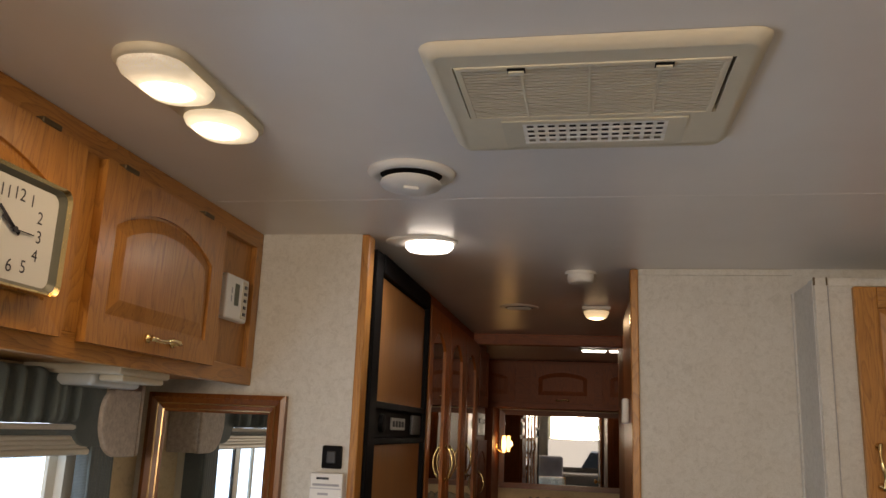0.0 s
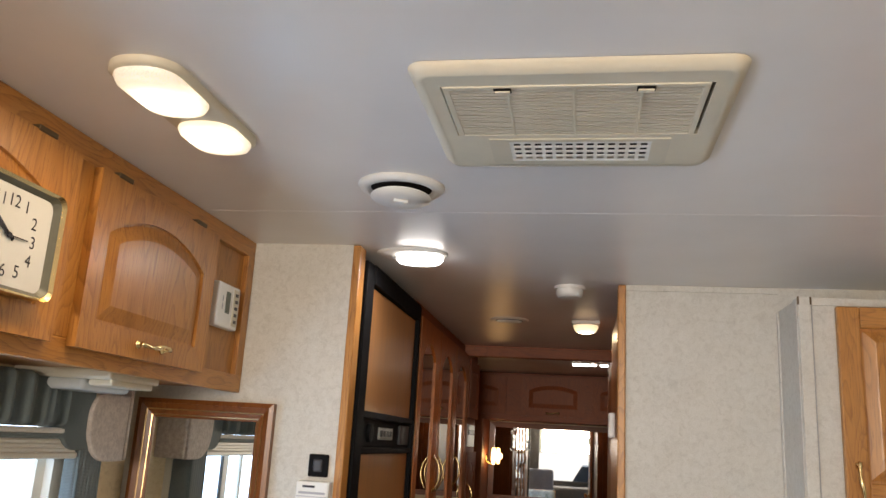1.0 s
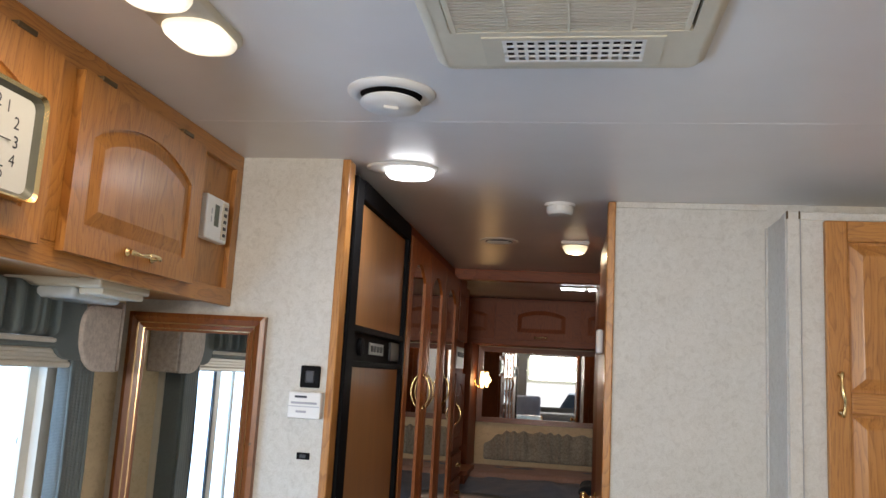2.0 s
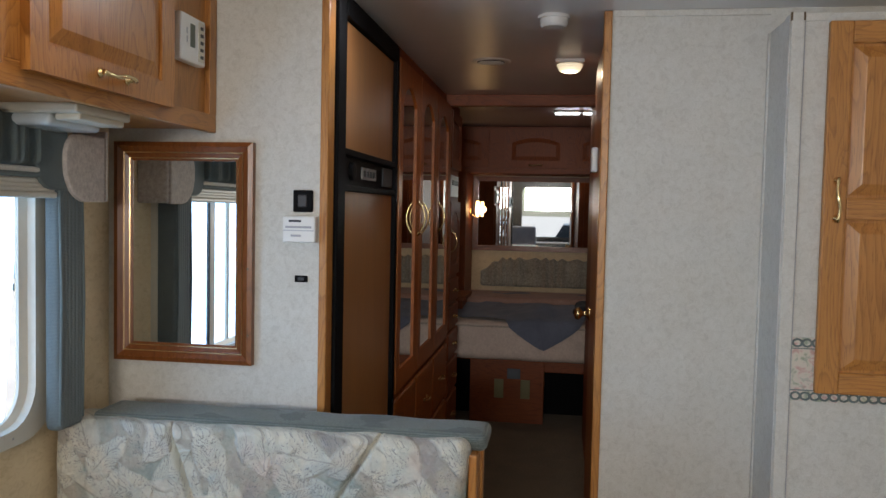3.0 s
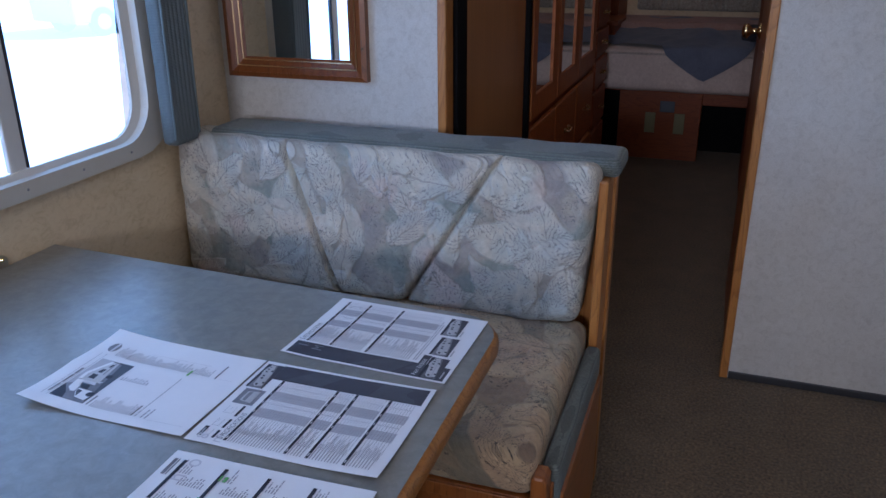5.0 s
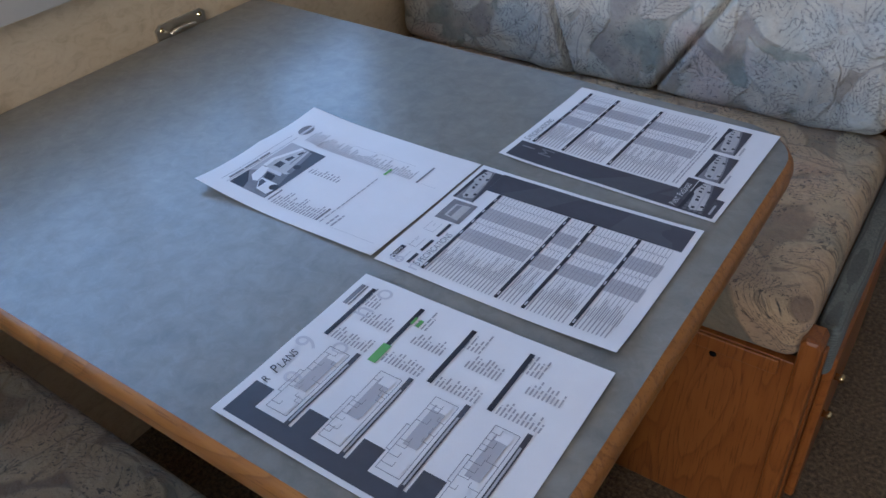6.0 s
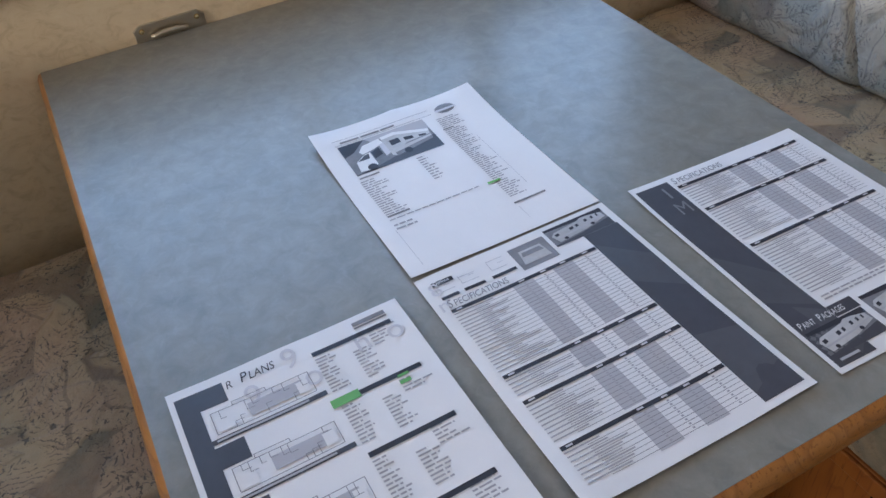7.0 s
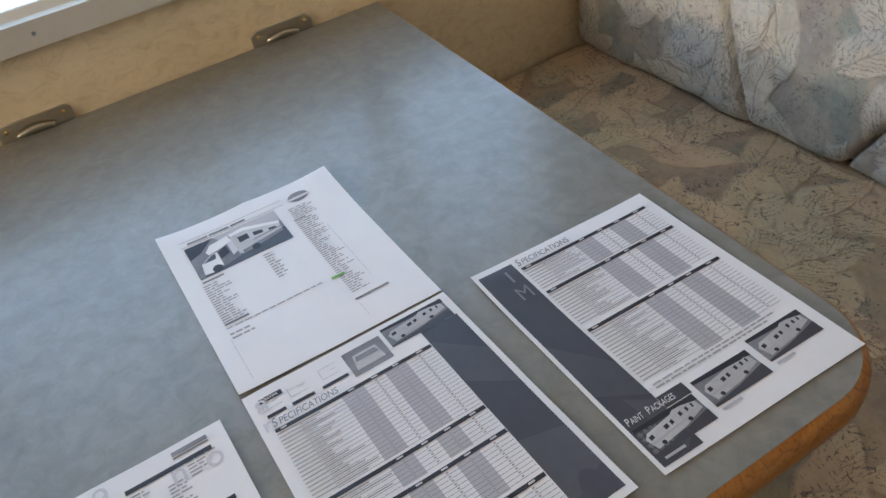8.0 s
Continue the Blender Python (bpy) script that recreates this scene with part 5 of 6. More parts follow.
def specification_grid(s, rng, u0, u1, blocks):
    """Ruled tables: a black heading bar, hair lines, grey columns and tiny print."""
    w = u1 - u0
    heads, rules, grey, tiny, marks = [], [], [], [], []
    for v0, v1 in blocks:
        heads.append((u0, v0, u1, v0 + 0.0042))
        for a, b in ((0.40, 0.54), (0.68, 0.82)):
            grey.append((u0 + a * w, v0 + 0.0045, u0 + b * w, v1))
        v = v0 + 0.0085
        while v < v1:
            rules.append((u0 + 0.02, v, u1, v + 0.00045))
            for k in range(1):
                tiny += [(a, v - 0.0026, b, v - 0.0013) for a, b, c in ((u0, u0 + rng.uniform(0.03, 0.062), 0),)]
            for c in (0.47, 0.61, 0.75, 0.90):
                marks.append((u0 + c * w, v - 0.0026, u0 + c * w + 0.0022, v - 0.0010))
            v += 0.0043
    s.bars("grey_column", grey, INK_GREY, 0.00025, "grey table column")
    s.bars("table_rule", rules, INK_MID, 0.0004)
    s.bars("small_print", tiny + marks, INK_TEXT, 0.0005)
    s.bars("heading_bar", heads, INK, 0.0006, "black heading bar")
    s.bars("heading_mark", [(u0 + c * w, h[1] + 0.0012, u0 + c * w + 0.006, h[1] + 0.003) for h in heads for c in (0.03, 0.45, 0.60, 0.74, 0.9)], INK_FAINT, 0.0009)


def sheet_listing():
    rng = random.Random(3)
    s = Sheet("white sales sheet with a vehicle photograph and a green highlighted line", -0.820, 0.971, -0.2, seed=1.0, lifted=((0, 0, 0.011), (0.5, 0, 0.007), (1, 0, 0.009), (0, 1, 0.003)))
    s.bars("rule", [(0.020, 0.024, 0.146, 0.0248), (0.020, 0.0335, 0.146, 0.0343)], INK_TEXT)
    s.bars("title_bar", [(0.028, 0.0285, 0.052, 0.032), (0.054, 0.0285, 0.078, 0.032), (0.080, 0.0285, 0.098, 0.032)], INK_MID, 0.0004)
    u0, u1, v0, v1 = 0.022, 0.132, 0.037, 0.096
    s.bars("photo", [(u0, v0, u1, v1)], INK_MID, 0.0003, "grey vehicle photograph")
    f = lambda a, b: (u0 + a * (u1 - u0), v0 + b * (v1 - v0))
    s.shape("photo_trees", [f(0, 0), f(0.30, 0), f(0.12, 0.30), f(0, 0.38)], INK, 0.0005)
    s.shape("photo_sky", [f(0.30, 0.0), f(1, 0), f(1, 0.34), f(0.62, 0.14), f(0.36, 0.16)], INK_GREY, 0.0005)
    s.shape("photo_ground", [f(0, 0.98), f(0.30, 0.90), f(0.55, 0.78), f(1, 0.56), f(1, 1), f(0, 1)], INK_BAND, 0.0005)
    s.shape("photo_overcab", [f(0.17, 0.34), f(0.24, 0.18), f(0.44, 0.12), f(0.46, 0.30), f(0.30, 0.40), f(0.19, 0.44)], PAPER, 0.0007)
    s.shape("photo_cab", [f(0.06, 0.92), f(0.08, 0.62), f(0.20, 0.46), f(0.27, 0.44), f(0.27, 0.86), f(0.16, 0.96)], PAPER, 0.0007)
    s.shape("photo_door", [f(0.40, 0.30), f(0.46, 0.28), f(0.46, 0.66), f(0.40, 0.72)], INK_FAINT, 0.0007)
    s.shape("photo_body", [f(0.46, 0.18), f(0.62, 0.14), f(0.97, 0.38), f(0.96, 0.66), f(0.50, 0.82), f(0.46, 0.76)], INK_COACH, 0.0007)
    s.shape("photo_roof", [f(0.46, 0.11), f(0.62, 0.08), f(0.98, 0.34), f(0.97, 0.42), f(0.62, 0.18), f(0.46, 0.20)], PAPER, 0.0008)
    s.shape("photo_skirt", [f(0.50, 0.72), f(0.96, 0.58), f(0.96, 0.67), f(0.50, 0.84)], INK_MID, 0.0008)
    s.shape("photo_stripe", [f(0.47, 0.56), f(0.96, 0.50), f(0.96, 0.53), f(0.47, 0.60)], INK_MID, 0.0008)
    s.shape("photo_window", [f(0.52, 0.30), f(0.63, 0.30), f(0.63, 0.46), f(0.52, 0.48)], INK, 0.0009)
    s.shape("photo_window", [f(0.68, 0.34), f(0.78, 0.38), f(0.78, 0.48), f(0.68, 0.46)], INK, 0.0009)
    s.shape("photo_window", [f(0.84, 0.43), f(0.92, 0.46), f(0.92, 0.51), f(0.84, 0.50)], INK, 0.0009)
    s.shape("photo_window", [f(0.28, 0.46), f(0.38, 0.38), f(0.38, 0.62), f(0.28, 0.68)], INK, 0.0009)
    s.shape("photo_windscreen", [f(0.10, 0.62), f(0.20, 0.48), f(0.25, 0.47), f(0.23, 0.62)], INK_BAND, 0.0009)
    for a, b, q in ((0.20, 0.90, 0.055), (0.64, 0.78, 0.045)):
        s.shape("photo_wheel", [f(a + q * math.cos(k * math.pi / 5), b + 2 * q * math.sin(k * math.pi / 5)) for k in range(10)], INK, 0.0010)
    tone = [(0.166 + 0.013 * math.cos(k * math.pi / 8), 0.031 + 0.009 * math.sin(k * math.pi / 8)) for k in range(16)]
    s.shape("emblem", tone, INK_MID, 0.0005)
    s.bars("emblem_band", [(0.152, 0.031, 0.180, 0.035)], INK_FAINT, 0.0009)
    r = s.lines(rng, 0.146, 0.047, 0.182, 0.066, 0.0036, None)
    r += s.lines(rng, 0.144, 0.072, 0.172, 0.222, 0.0037, None, fill=(0.35, 0.95))
    r += s.lines(rng, 0.020, 0.108, 0.056, 0.176, 0.0042, None, fill=(0.3, 0.8))
    r += s.lines(rng, 0.092, 0.102, 0.116, 0.150, 0.0050, None, fill=(0.3, 0.7))
    r += s.lines(rng, 0.020, 0.186, 0.128, 0.189, 0.0040, None, fill=(0.9, 1.0))
    r += s.lines(rng, 0.020, 0.196, 0.052, 0.208, 0.0065, None, fill=(0.3, 0.8))
    s.bars("small_print", r, INK_TEXT, 0.0004)
    s.bars("subhead", [(0.022, 0.101, 0.046, 0.1035), (0.020, 0.179, 0.046, 0.182), (0.142, 0.232, 0.180, 0.2348), (0.144, 0.069, 0.158, 0.071)], INK_MID, 0.0006)
    s.bars("fold_line", [(0.018, 0.205, 0.0184, 0.268), (0.143, 0.24, 0.1434, 0.262), (0.172, 0.10, 0.1724, 0.21)], INK_GREY, 0.0004)
    s.bars("highlight", [(0.136, 0.187, 0.151, 0.1905)], MARKER, 0.0009, "green marker highlight")


def sheet_specs_paint():
    rng = random.Random(5)
    s = Sheet("printed specifications sheet with a charcoal band and three coach photographs", -0.534, 1.217, -1.5, seed=2.0, lifted=((0, 0, 0.003),))
    s.bars("side_band", [(0.004, 0.008, 0.043, 0.274)], INK_BAND, 0.0003, "charcoal printed side band")
    s.small_caps("SPECIFICATIONS", 0.046, 0.0170, 0.0142, INK_MID, 0.72)
    s.shape("band_facet", [(0.0045, 0.12), (0.0425, 0.17), (0.0425, 0.215), (0.0045, 0.19)], INK_FACET, 0.0005)
    s.shape("band_facet", [(0.020, 0.205), (0.0425, 0.222), (0.0425, 0.262), (0.030, 0.272)], INK_FACET, 0.0005)
    s.text("1", 0.024, 0.034, 0.026, INK_MID, 0.0, 1.0, 0.0016)
    s.text("M", 0.022, 0.060, 0.026, INK_MID, 0.0, 0.8, 0.0016)
    specification_grid(s, rng, 0.047, 0.204, [(0.020, 0.060), (0.062, 0.122), (0.125, 0.206)])
    s.bars("small_print", s.lines(rng, 0.050, 0.208, 0.19, 0.216, 0.004, None, fill=(0.8, 1.0)), INK_TEXT, 0.0004)
    s.bars("side_band", [(0.0432, 0.220, 0.070, 0.233)], INK_BAND, 0.0003)
    s.small_caps("PAINT PACKAGES", 0.006, 0.2305, 0.0110, PAPER, 0.62, 0.0012)
    coach_photo(s, 0.006, 0.234, 0.068, 0.264)
    coach_photo(s, 0.075, 0.225, 0.136, 0.256)
    coach_photo(s, 0.143, 0.218, 0.204, 0.248)
    s.bars("caption", [(0.010, 0.267, 0.030, 0.2695), (0.077, 0.259, 0.097, 0.2615), (0.145, 0.251, 0.165, 0.2535)], INK_GREY, 0.0009)


def sheet_specs_options():
    rng = random.Random(7)
    s = Sheet("printed specifications sheet with option sketches and a charcoal band", -0.537, 0.970, 0.0, seed=3.0, lifted=((0, 1, 0.006), (1, 1, 0.003)))
    s.bars("side_band", [(0.170, 0.034, 0.210, 0.272)], INK_BAND, 0.0003, "charcoal printed side band")
    s.small_caps("SPECIFICATIONS", 0.012, 0.0505, 0.0142, INK_MID, 0.72)
    specification_grid(s, rng, 0.012, 0.169, [(0.0525, 0.139), (0.142, 0.170), (0.173, 0.222), (0.225, 0.266)])
    s.shape("band_facet", [(0.1705, 0.05), (0.2095, 0.09), (0.2095, 0.14), (0.1705, 0.11)], INK_FACET, 0.0005)
    s.shape("band_facet", [(0.1705, 0.19), (0.2095, 0.20), (0.2095, 0.245), (0.1705, 0.262)], INK_FACET, 0.0005)
    coach_photo(s, 0.140, 0.006, 0.208, 0.034)
    s.bars("photo", [(0.096, 0.011, 0.136, 0.044)], INK_MID, 0.0003)
    s.shape("photo_front", [(0.104, 0.019), (0.128, 0.019), (0.131, 0.038), (0.101, 0.038)], INK_COACH, 0.0006)
    s.shape("photo_glass", [(0.106, 0.022), (0.126, 0.022), (0.128, 0.028), (0.104, 0.028)], INK_MID, 0.0009)
    s.bars("label_bar", [(0.012, 0.012, 0.034, 0.018), (0.012, 0.034, 0.030, 0.038), (0.036, 0.034, 0.058, 0.038), (0.066, 0.034, 0.092, 0.038)], INK, 0.0006)
    s.text("Options", 0.0135, 0.0168, 0.0062, PAPER, 0.0, 0.8, 0.0012)
    sk = []
    for u in (0.012, 0.038, 0.070):
        sk += [(u, 0.018 if u < 0.04 else 0.014, u + 0.018, 0.0186 if u < 0.04 else 0.0146), (u, 0.027, u + 0.018, 0.0276), (u, 0.016, u + 0.0006, 0.0276), (u + 0.010, 0.020, u + 0.016, 0.0206)]
    s.bars("sketch_line", sk, INK_GREY, 0.0005)
    s.text("8", 0.006, 0.030, 0.024, INK_FAINT)
    s.text("n", 0.004, 0.052, 0.024, INK_FAINT)


def sheet_floor_plans():
    rng = random.Random(9)
    s = Sheet("printed floor plans sheet with green marker highlights", -0.525, 0.730, 0.8, seed=4.0, lifted=((0, 0, 0.003), (1, 1, 0.003)))
    s.bars("side_band", [(0.005, 0.010, 0.022, 0.272)] + [(0.022, v, 0.046, v + 0.022) for v in (0.010, 0.074, 0.134, 0.194, 0.252)], INK_BAND, 0.0003, "charcoal stepped side band")
    s.text("R", 0.0475, 0.0205, 0.0125, INK, 0.2, 0.78)
    s.small_caps("PLANS", 0.0605, 0.0205, 0.0160, INK, 0.76)
    heads = [(0.058, 0.063), (0.118, 0.123), (0.178, 0.183), (0.238, 0.243)]
    s.bars("plan_title", [(0.020, a + 0.008, 0.120, b + 0.008) for a, b in heads], INK_BAND, 0.0006)
    s.bars("plan_title_mark", [(0.026, a + 0.0095, 0.104, a + 0.0115) for a, b in heads], INK_GREY, 0.0009)
    for a, b in heads:
        v = a - 0.026
        s.bars("plan_floor", [(0.058, v + 0.012, 0.106, v + 0.026)], INK_GREY, 0.0007, "grey plan shading")
        s.bars("plan_bed", [(0.030, v + 0.016, 0.044, v + 0.029), (0.100, v + 0.014, 0.110, v + 0.027)], PAPER, 0.0008)
        u0, u1, va, vb = 0.028, 0.113, v + 0.007, v + 0.0305
        walls = [(u0, va, u1, va + 0.0006), (u0, vb, u1, vb + 0.0006), (u0, va, u0 + 0.0006, vb), (u1, va, u1 + 0.0006, vb)]
        walls += [(0.047, va - 0.004, 0.076, va - 0.0034), (0.047, va - 0.004, 0.0476, va), (0.076, va - 0.004, 0.0766, va)]
        u = u0 + 0.007
        while u < u1 - 0.004:
            cut = rng.uniform(0.25, 0.55) * (vb - va)
            top = rng.random() < 0.5
            walls += [(u, va if top else vb - cut, u + 0.0005, va + cut if top else vb)]
            walls += [(u, va + cut if top else vb - cut, u + rng.uniform(0.004, 0.008), (va + cut if top else vb - cut) + 0.0005)]
            u += rng.uniform(0.005, 0.010)
        s.bars("plan_line", walls, INK_MID, 0.0010)
    s.bars("model_bar", [(0.124, v, 0.200, v + 0.0052) for v in (0.0215, 0.0815, 0.1415, 0.2035)], INK, 0.0006, "black heading bar")
    s.bars("corner_mark", [(0.168, 0.008, 0.200, 0.013), (0.168, 0.0145, 0.200, 0.0165)], INK_MID, 0.0006)
    r = []
    for v in (0.030, 0.090, 0.150, 0.212):
        r += s.lines(rng, 0.124, v, 0.142, v + 0.044, 0.0040, None, fill=(0.5, 1.0))
        r += s.lines(rng, 0.156, v + 0.010, 0.176, v + 0.044, 0.0040, None, fill=(0.4, 1.0))
        r += s.lines(rng, 0.176, v - 0.004, 0.206, v + 0.016, 0.0040, None, fill=(0.3, 0.9))
    s.bars("small_print", r, INK_TEXT, 0.0004)
    s.bars("highlight", [(0.118, 0.0795, 0.143, 0.0885)], MARKER, 0.0009, "green marker highlight")
    s.bars("highlight", [(0.177, 0.085, 0.187, 0.0878), (0.176, 0.0915, 0.186, 0.0955)], MARKER, 0.0009, "green marker highlight")
    for c, u, v in (("9", 0.098, 0.028), ("9", 0.058, 0.050), ("o", 0.108, 0.056), ("o", 0.190, 0.046), ("h", 0.160, 0.044)):
        s.text(c, u, v, 0.034, INK_FAINT, 0.0, 0.9, 0.0005)


sheet_listing()
sheet_specs_paint()
sheet_specs_options()
sheet_floor_plans()


# ---- refrigerator and wardrobes ----
def refrigerator():
    r = thing("refrigerator", "built-in refrigerator with wood door panels in black frames", "refrigerator")
    y0, y1 = 2.262, 3.115
    x = FRIDGE_X
    part("body", box(-1.25, x - 0.03, y0, y1, 0.0, 2.07), CHARCOAL, r)
    for ya, yb in ((y0, y0 + 0.085), (y1 - 0.035, y1)):
        part("side_frame", box(x - 0.03, x + 0.020, ya, yb, 0.05, 2.078, 0.004), BLACK, r)
    part("top_frame", box(x - 0.03, x + 0.022, y0 + 0.086, y1 - 0.035, 2.020, 2.082, 0.004), BLACK, r)
    up = part("freezer_door", box(x - 0.03, x + 0.004, y0 + 0.087, y1 - 0.04, 1.625, 2.018, 0.004), FRIDGE_WOOD, r, "glossy brown wood panel door")
    low = part("fridge_door", box(x - 0.03, x + 0.004, y0 + 0.087, y1 - 0.04, 0.24, 1.508, 0.004), FRIDGE_WOOD, r, "glossy brown wood panel door")
    part("door_edge", box(x - 0.02, x + 0.018, y0 + 0.086, y1 + 0.004, 1.608, 1.630, 0.004), BLACK, up)
    part("door_edge", box(x - 0.02, x + 0.018, y0 + 0.086, y1 + 0.004, 1.500, 1.520, 0.004), BLACK, low)
    panel = part("control_panel", box(x - 0.03, x + 0.002, y0 + 0.086, y1 - 0.036, 1.52, 1.61, 0.002), BLACK, r)
    part("knob", lathe([(0.030, 0), (0.028, 0.012), (0.018, 0.014)], pose(x + 0.002, 2.47, 1.565, 0, 90, 0), 20), BLACK, panel)
    part("display", box(x + 0.001, x + 0.007, 2.60, 2.80, 1.545, 1.585, 0.002), GREY_METAL, panel, "grey control strip")
    for k in range(4):
        part("button", box(x + 0.006, x + 0.010, 2.615 + k * 0.045, 2.64 + k * 0.045, 1.555, 1.575, 0.001), CHARCOAL, panel)
    part("door_handle", box(x + 0.002, x + 0.012, 2.90, 3.05, 1.53, 1.60, 0.004), CHARCOAL, panel)
    part("kick_plate", box(x - 0.03, x - 0.002, y0, y1, 0.0, 0.235, 0.004), BLACK, r)
    return r


refrigerator()


def bow_handle(y, z, parent, h=0.145):
    bm = bmesh.new()
    pts, rad = [], []
    for k in range(15):
        s = k / 14
        pts.append((FRIDGE_X + 0.020 + 0.032 * math.sin(math.pi * s) ** 0.7, y, z + (s - 0.5) * h))
        rad.append(0.004 + 0.0015 * math.sin(math.pi * s))
    tube(pts, rad, 10, bm)
    for s in (-0.5, 0.5):
        lathe([(0.012, 0), (0.010, 0.004), (0.004, 0.006)], pose(FRIDGE_X + 0.020, y, z + s * h, 0, 90, 0), 12, bm)
    part("handle", bm, BRASS, parent, "polished brass bow handle", True)


def wardrobe():
    w = thing("wardrobe", "dark oak wardrobe with arched mirror doors and drawers below", "wardrobe")
    y0, y1 = 3.120, 4.665
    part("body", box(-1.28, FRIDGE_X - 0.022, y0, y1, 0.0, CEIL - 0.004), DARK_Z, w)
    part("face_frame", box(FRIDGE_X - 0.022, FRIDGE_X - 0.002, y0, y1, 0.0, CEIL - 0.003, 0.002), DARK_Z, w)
    spans = ((3.150, 3.625), (3.640, 4.125), (4.140, 4.640))
    for k, (a, b) in enumerate(spans):
        m = Matrix.Translation((FRIDGE_X - 0.001, a, 0.70)) @ FACE_AISLE
        d = raised_door(b - a, 1.35, m, WARD_Z, w, WARD_Y, 0.07, 0.085, MIRROR, "arched mirror panel")
        y = {0: b - 0.04, 1: a + 0.04, 2: a + 0.05}[k]
        bow_handle(y, 1.41, d)
        for row, (za, zb) in enumerate(((0.05, 0.33), (0.36, 0.665))):
            fr = part("drawer_front", box(FRIDGE_X - 0.002, FRIDGE_X + 0.018, a, b, za, zb, 0.008), WARD_Y, w)
            antique_pull((b - a) / 2, (za + zb) / 2, Matrix.Translation((FRIDGE_X + 0.018, a, 0)) @ FACE_AISLE, fr, 0.09)
    return w


wardrobe()


def narrow_cabinet():
    w = thing("tall_cabinet", "narrow dark oak cabinet with arched door and small drawers", "cabinet")
    y0, y1 = 4.668, 5.16
    part("body", box(-1.28, FRIDGE_X - 0.022, y0, y1, 0.0, CEIL - 0.004), DARK_Z, w)
    part("face_frame", box(FRIDGE_X - 0.022, FRIDGE_X - 0.002, y0, y1, 0.0, CEIL - 0.003, 0.002), DARK_Z, w)
    for za, zb, ar in ((1.70, 2.04, 0.0), (1.05, 1.50, 0.06)):
        m = Matrix.Translation((FRIDGE_X - 0.001, y0 + 0.03, za)) @ FACE_AISLE
        d = raised_door(y1 - y0 - 0.06, zb - za, m, DARK_Z, w, DARK_Y, ar, 0.06)
        if ar:
            bow_handle(y0 + 0.07, 1.26, d, 0.12)
    part("wall_panel", box(FRIDGE_X - 0.002, FRIDGE_X + 0.012, y0 + 0.06, y1 - 0.10, 1.53, 1.66, 0.003), WHITE_PLASTIC, w, "white switch panel")
    part("switch", box(FRIDGE_X + 0.011, FRIDGE_X + 0.016, y0 + 0.10, y1 - 0.14, 1.60, 1.63, 0.002), CHARCOAL, w)
    for za, zb in ((0.05, 0.30), (0.32, 0.52), (0.54, 0.70), (0.72, 0.86), (0.88, 1.02)):
        fr = part("drawer_front", box(FRIDGE_X - 0.002, FRIDGE_X + 0.018, y0 + 0.03, y1 - 0.03, za, zb, 0.008), DARK_Y, w)
        antique_pull((y1 - y0) / 2, (za + zb) / 2, Matrix.Translation((FRIDGE_X + 0.018, y0, 0)) @ FACE_AISLE, fr, 0.07)


narrow_cabinet()

# ---- hall ----
door = thing("door_1", "glossy dark oak hall door folded open with brass knob and hinges", "door", kind="structure")
slab = part("door_slab", box(HALL_X + 0.004, HALL_X + 0.034, RIGHT_Y + 0.075, RIGHT_Y + 0.74, 0.012, 2.04, 0.004), oak("door_oak", "z", (0.74, 0.50, 0.38), 0.34, 0.0), door)
for z in (0.35, 0.95, 1.35, 1.88):
    part("hinge", box(HALL_X - 0.004, HALL_X + 0.006, RIGHT_Y + 0.052, RIGHT_Y + 0.085, z, z + 0.085, 0.002), BRASS, slab, "brass hinge")
part("door_knob", lathe([(0.028, 0), (0.026, 0.006), (0.010, 0.012), (0.010, 0.030), (0.026, 0.044), (0.024, 0.058), (0.010, 0.064)], pose(HALL_X + 0.004, RIGHT_Y + 0.66, 1.032, 0, -90, 0), 20), BRASS, slab, "round brass knob", True)
stop = thing("door_chime", "small white plastic button box on the door edge", "switch")
part("case", soft_box(HALL_X - 0.022, HALL_X + 0.003, RIGHT_Y + 0.30, RIGHT_Y + 0.36, 1.60, 1.69, 0.008, (1, 2, 3)), WHITE_PLASTIC, stop, "", True)


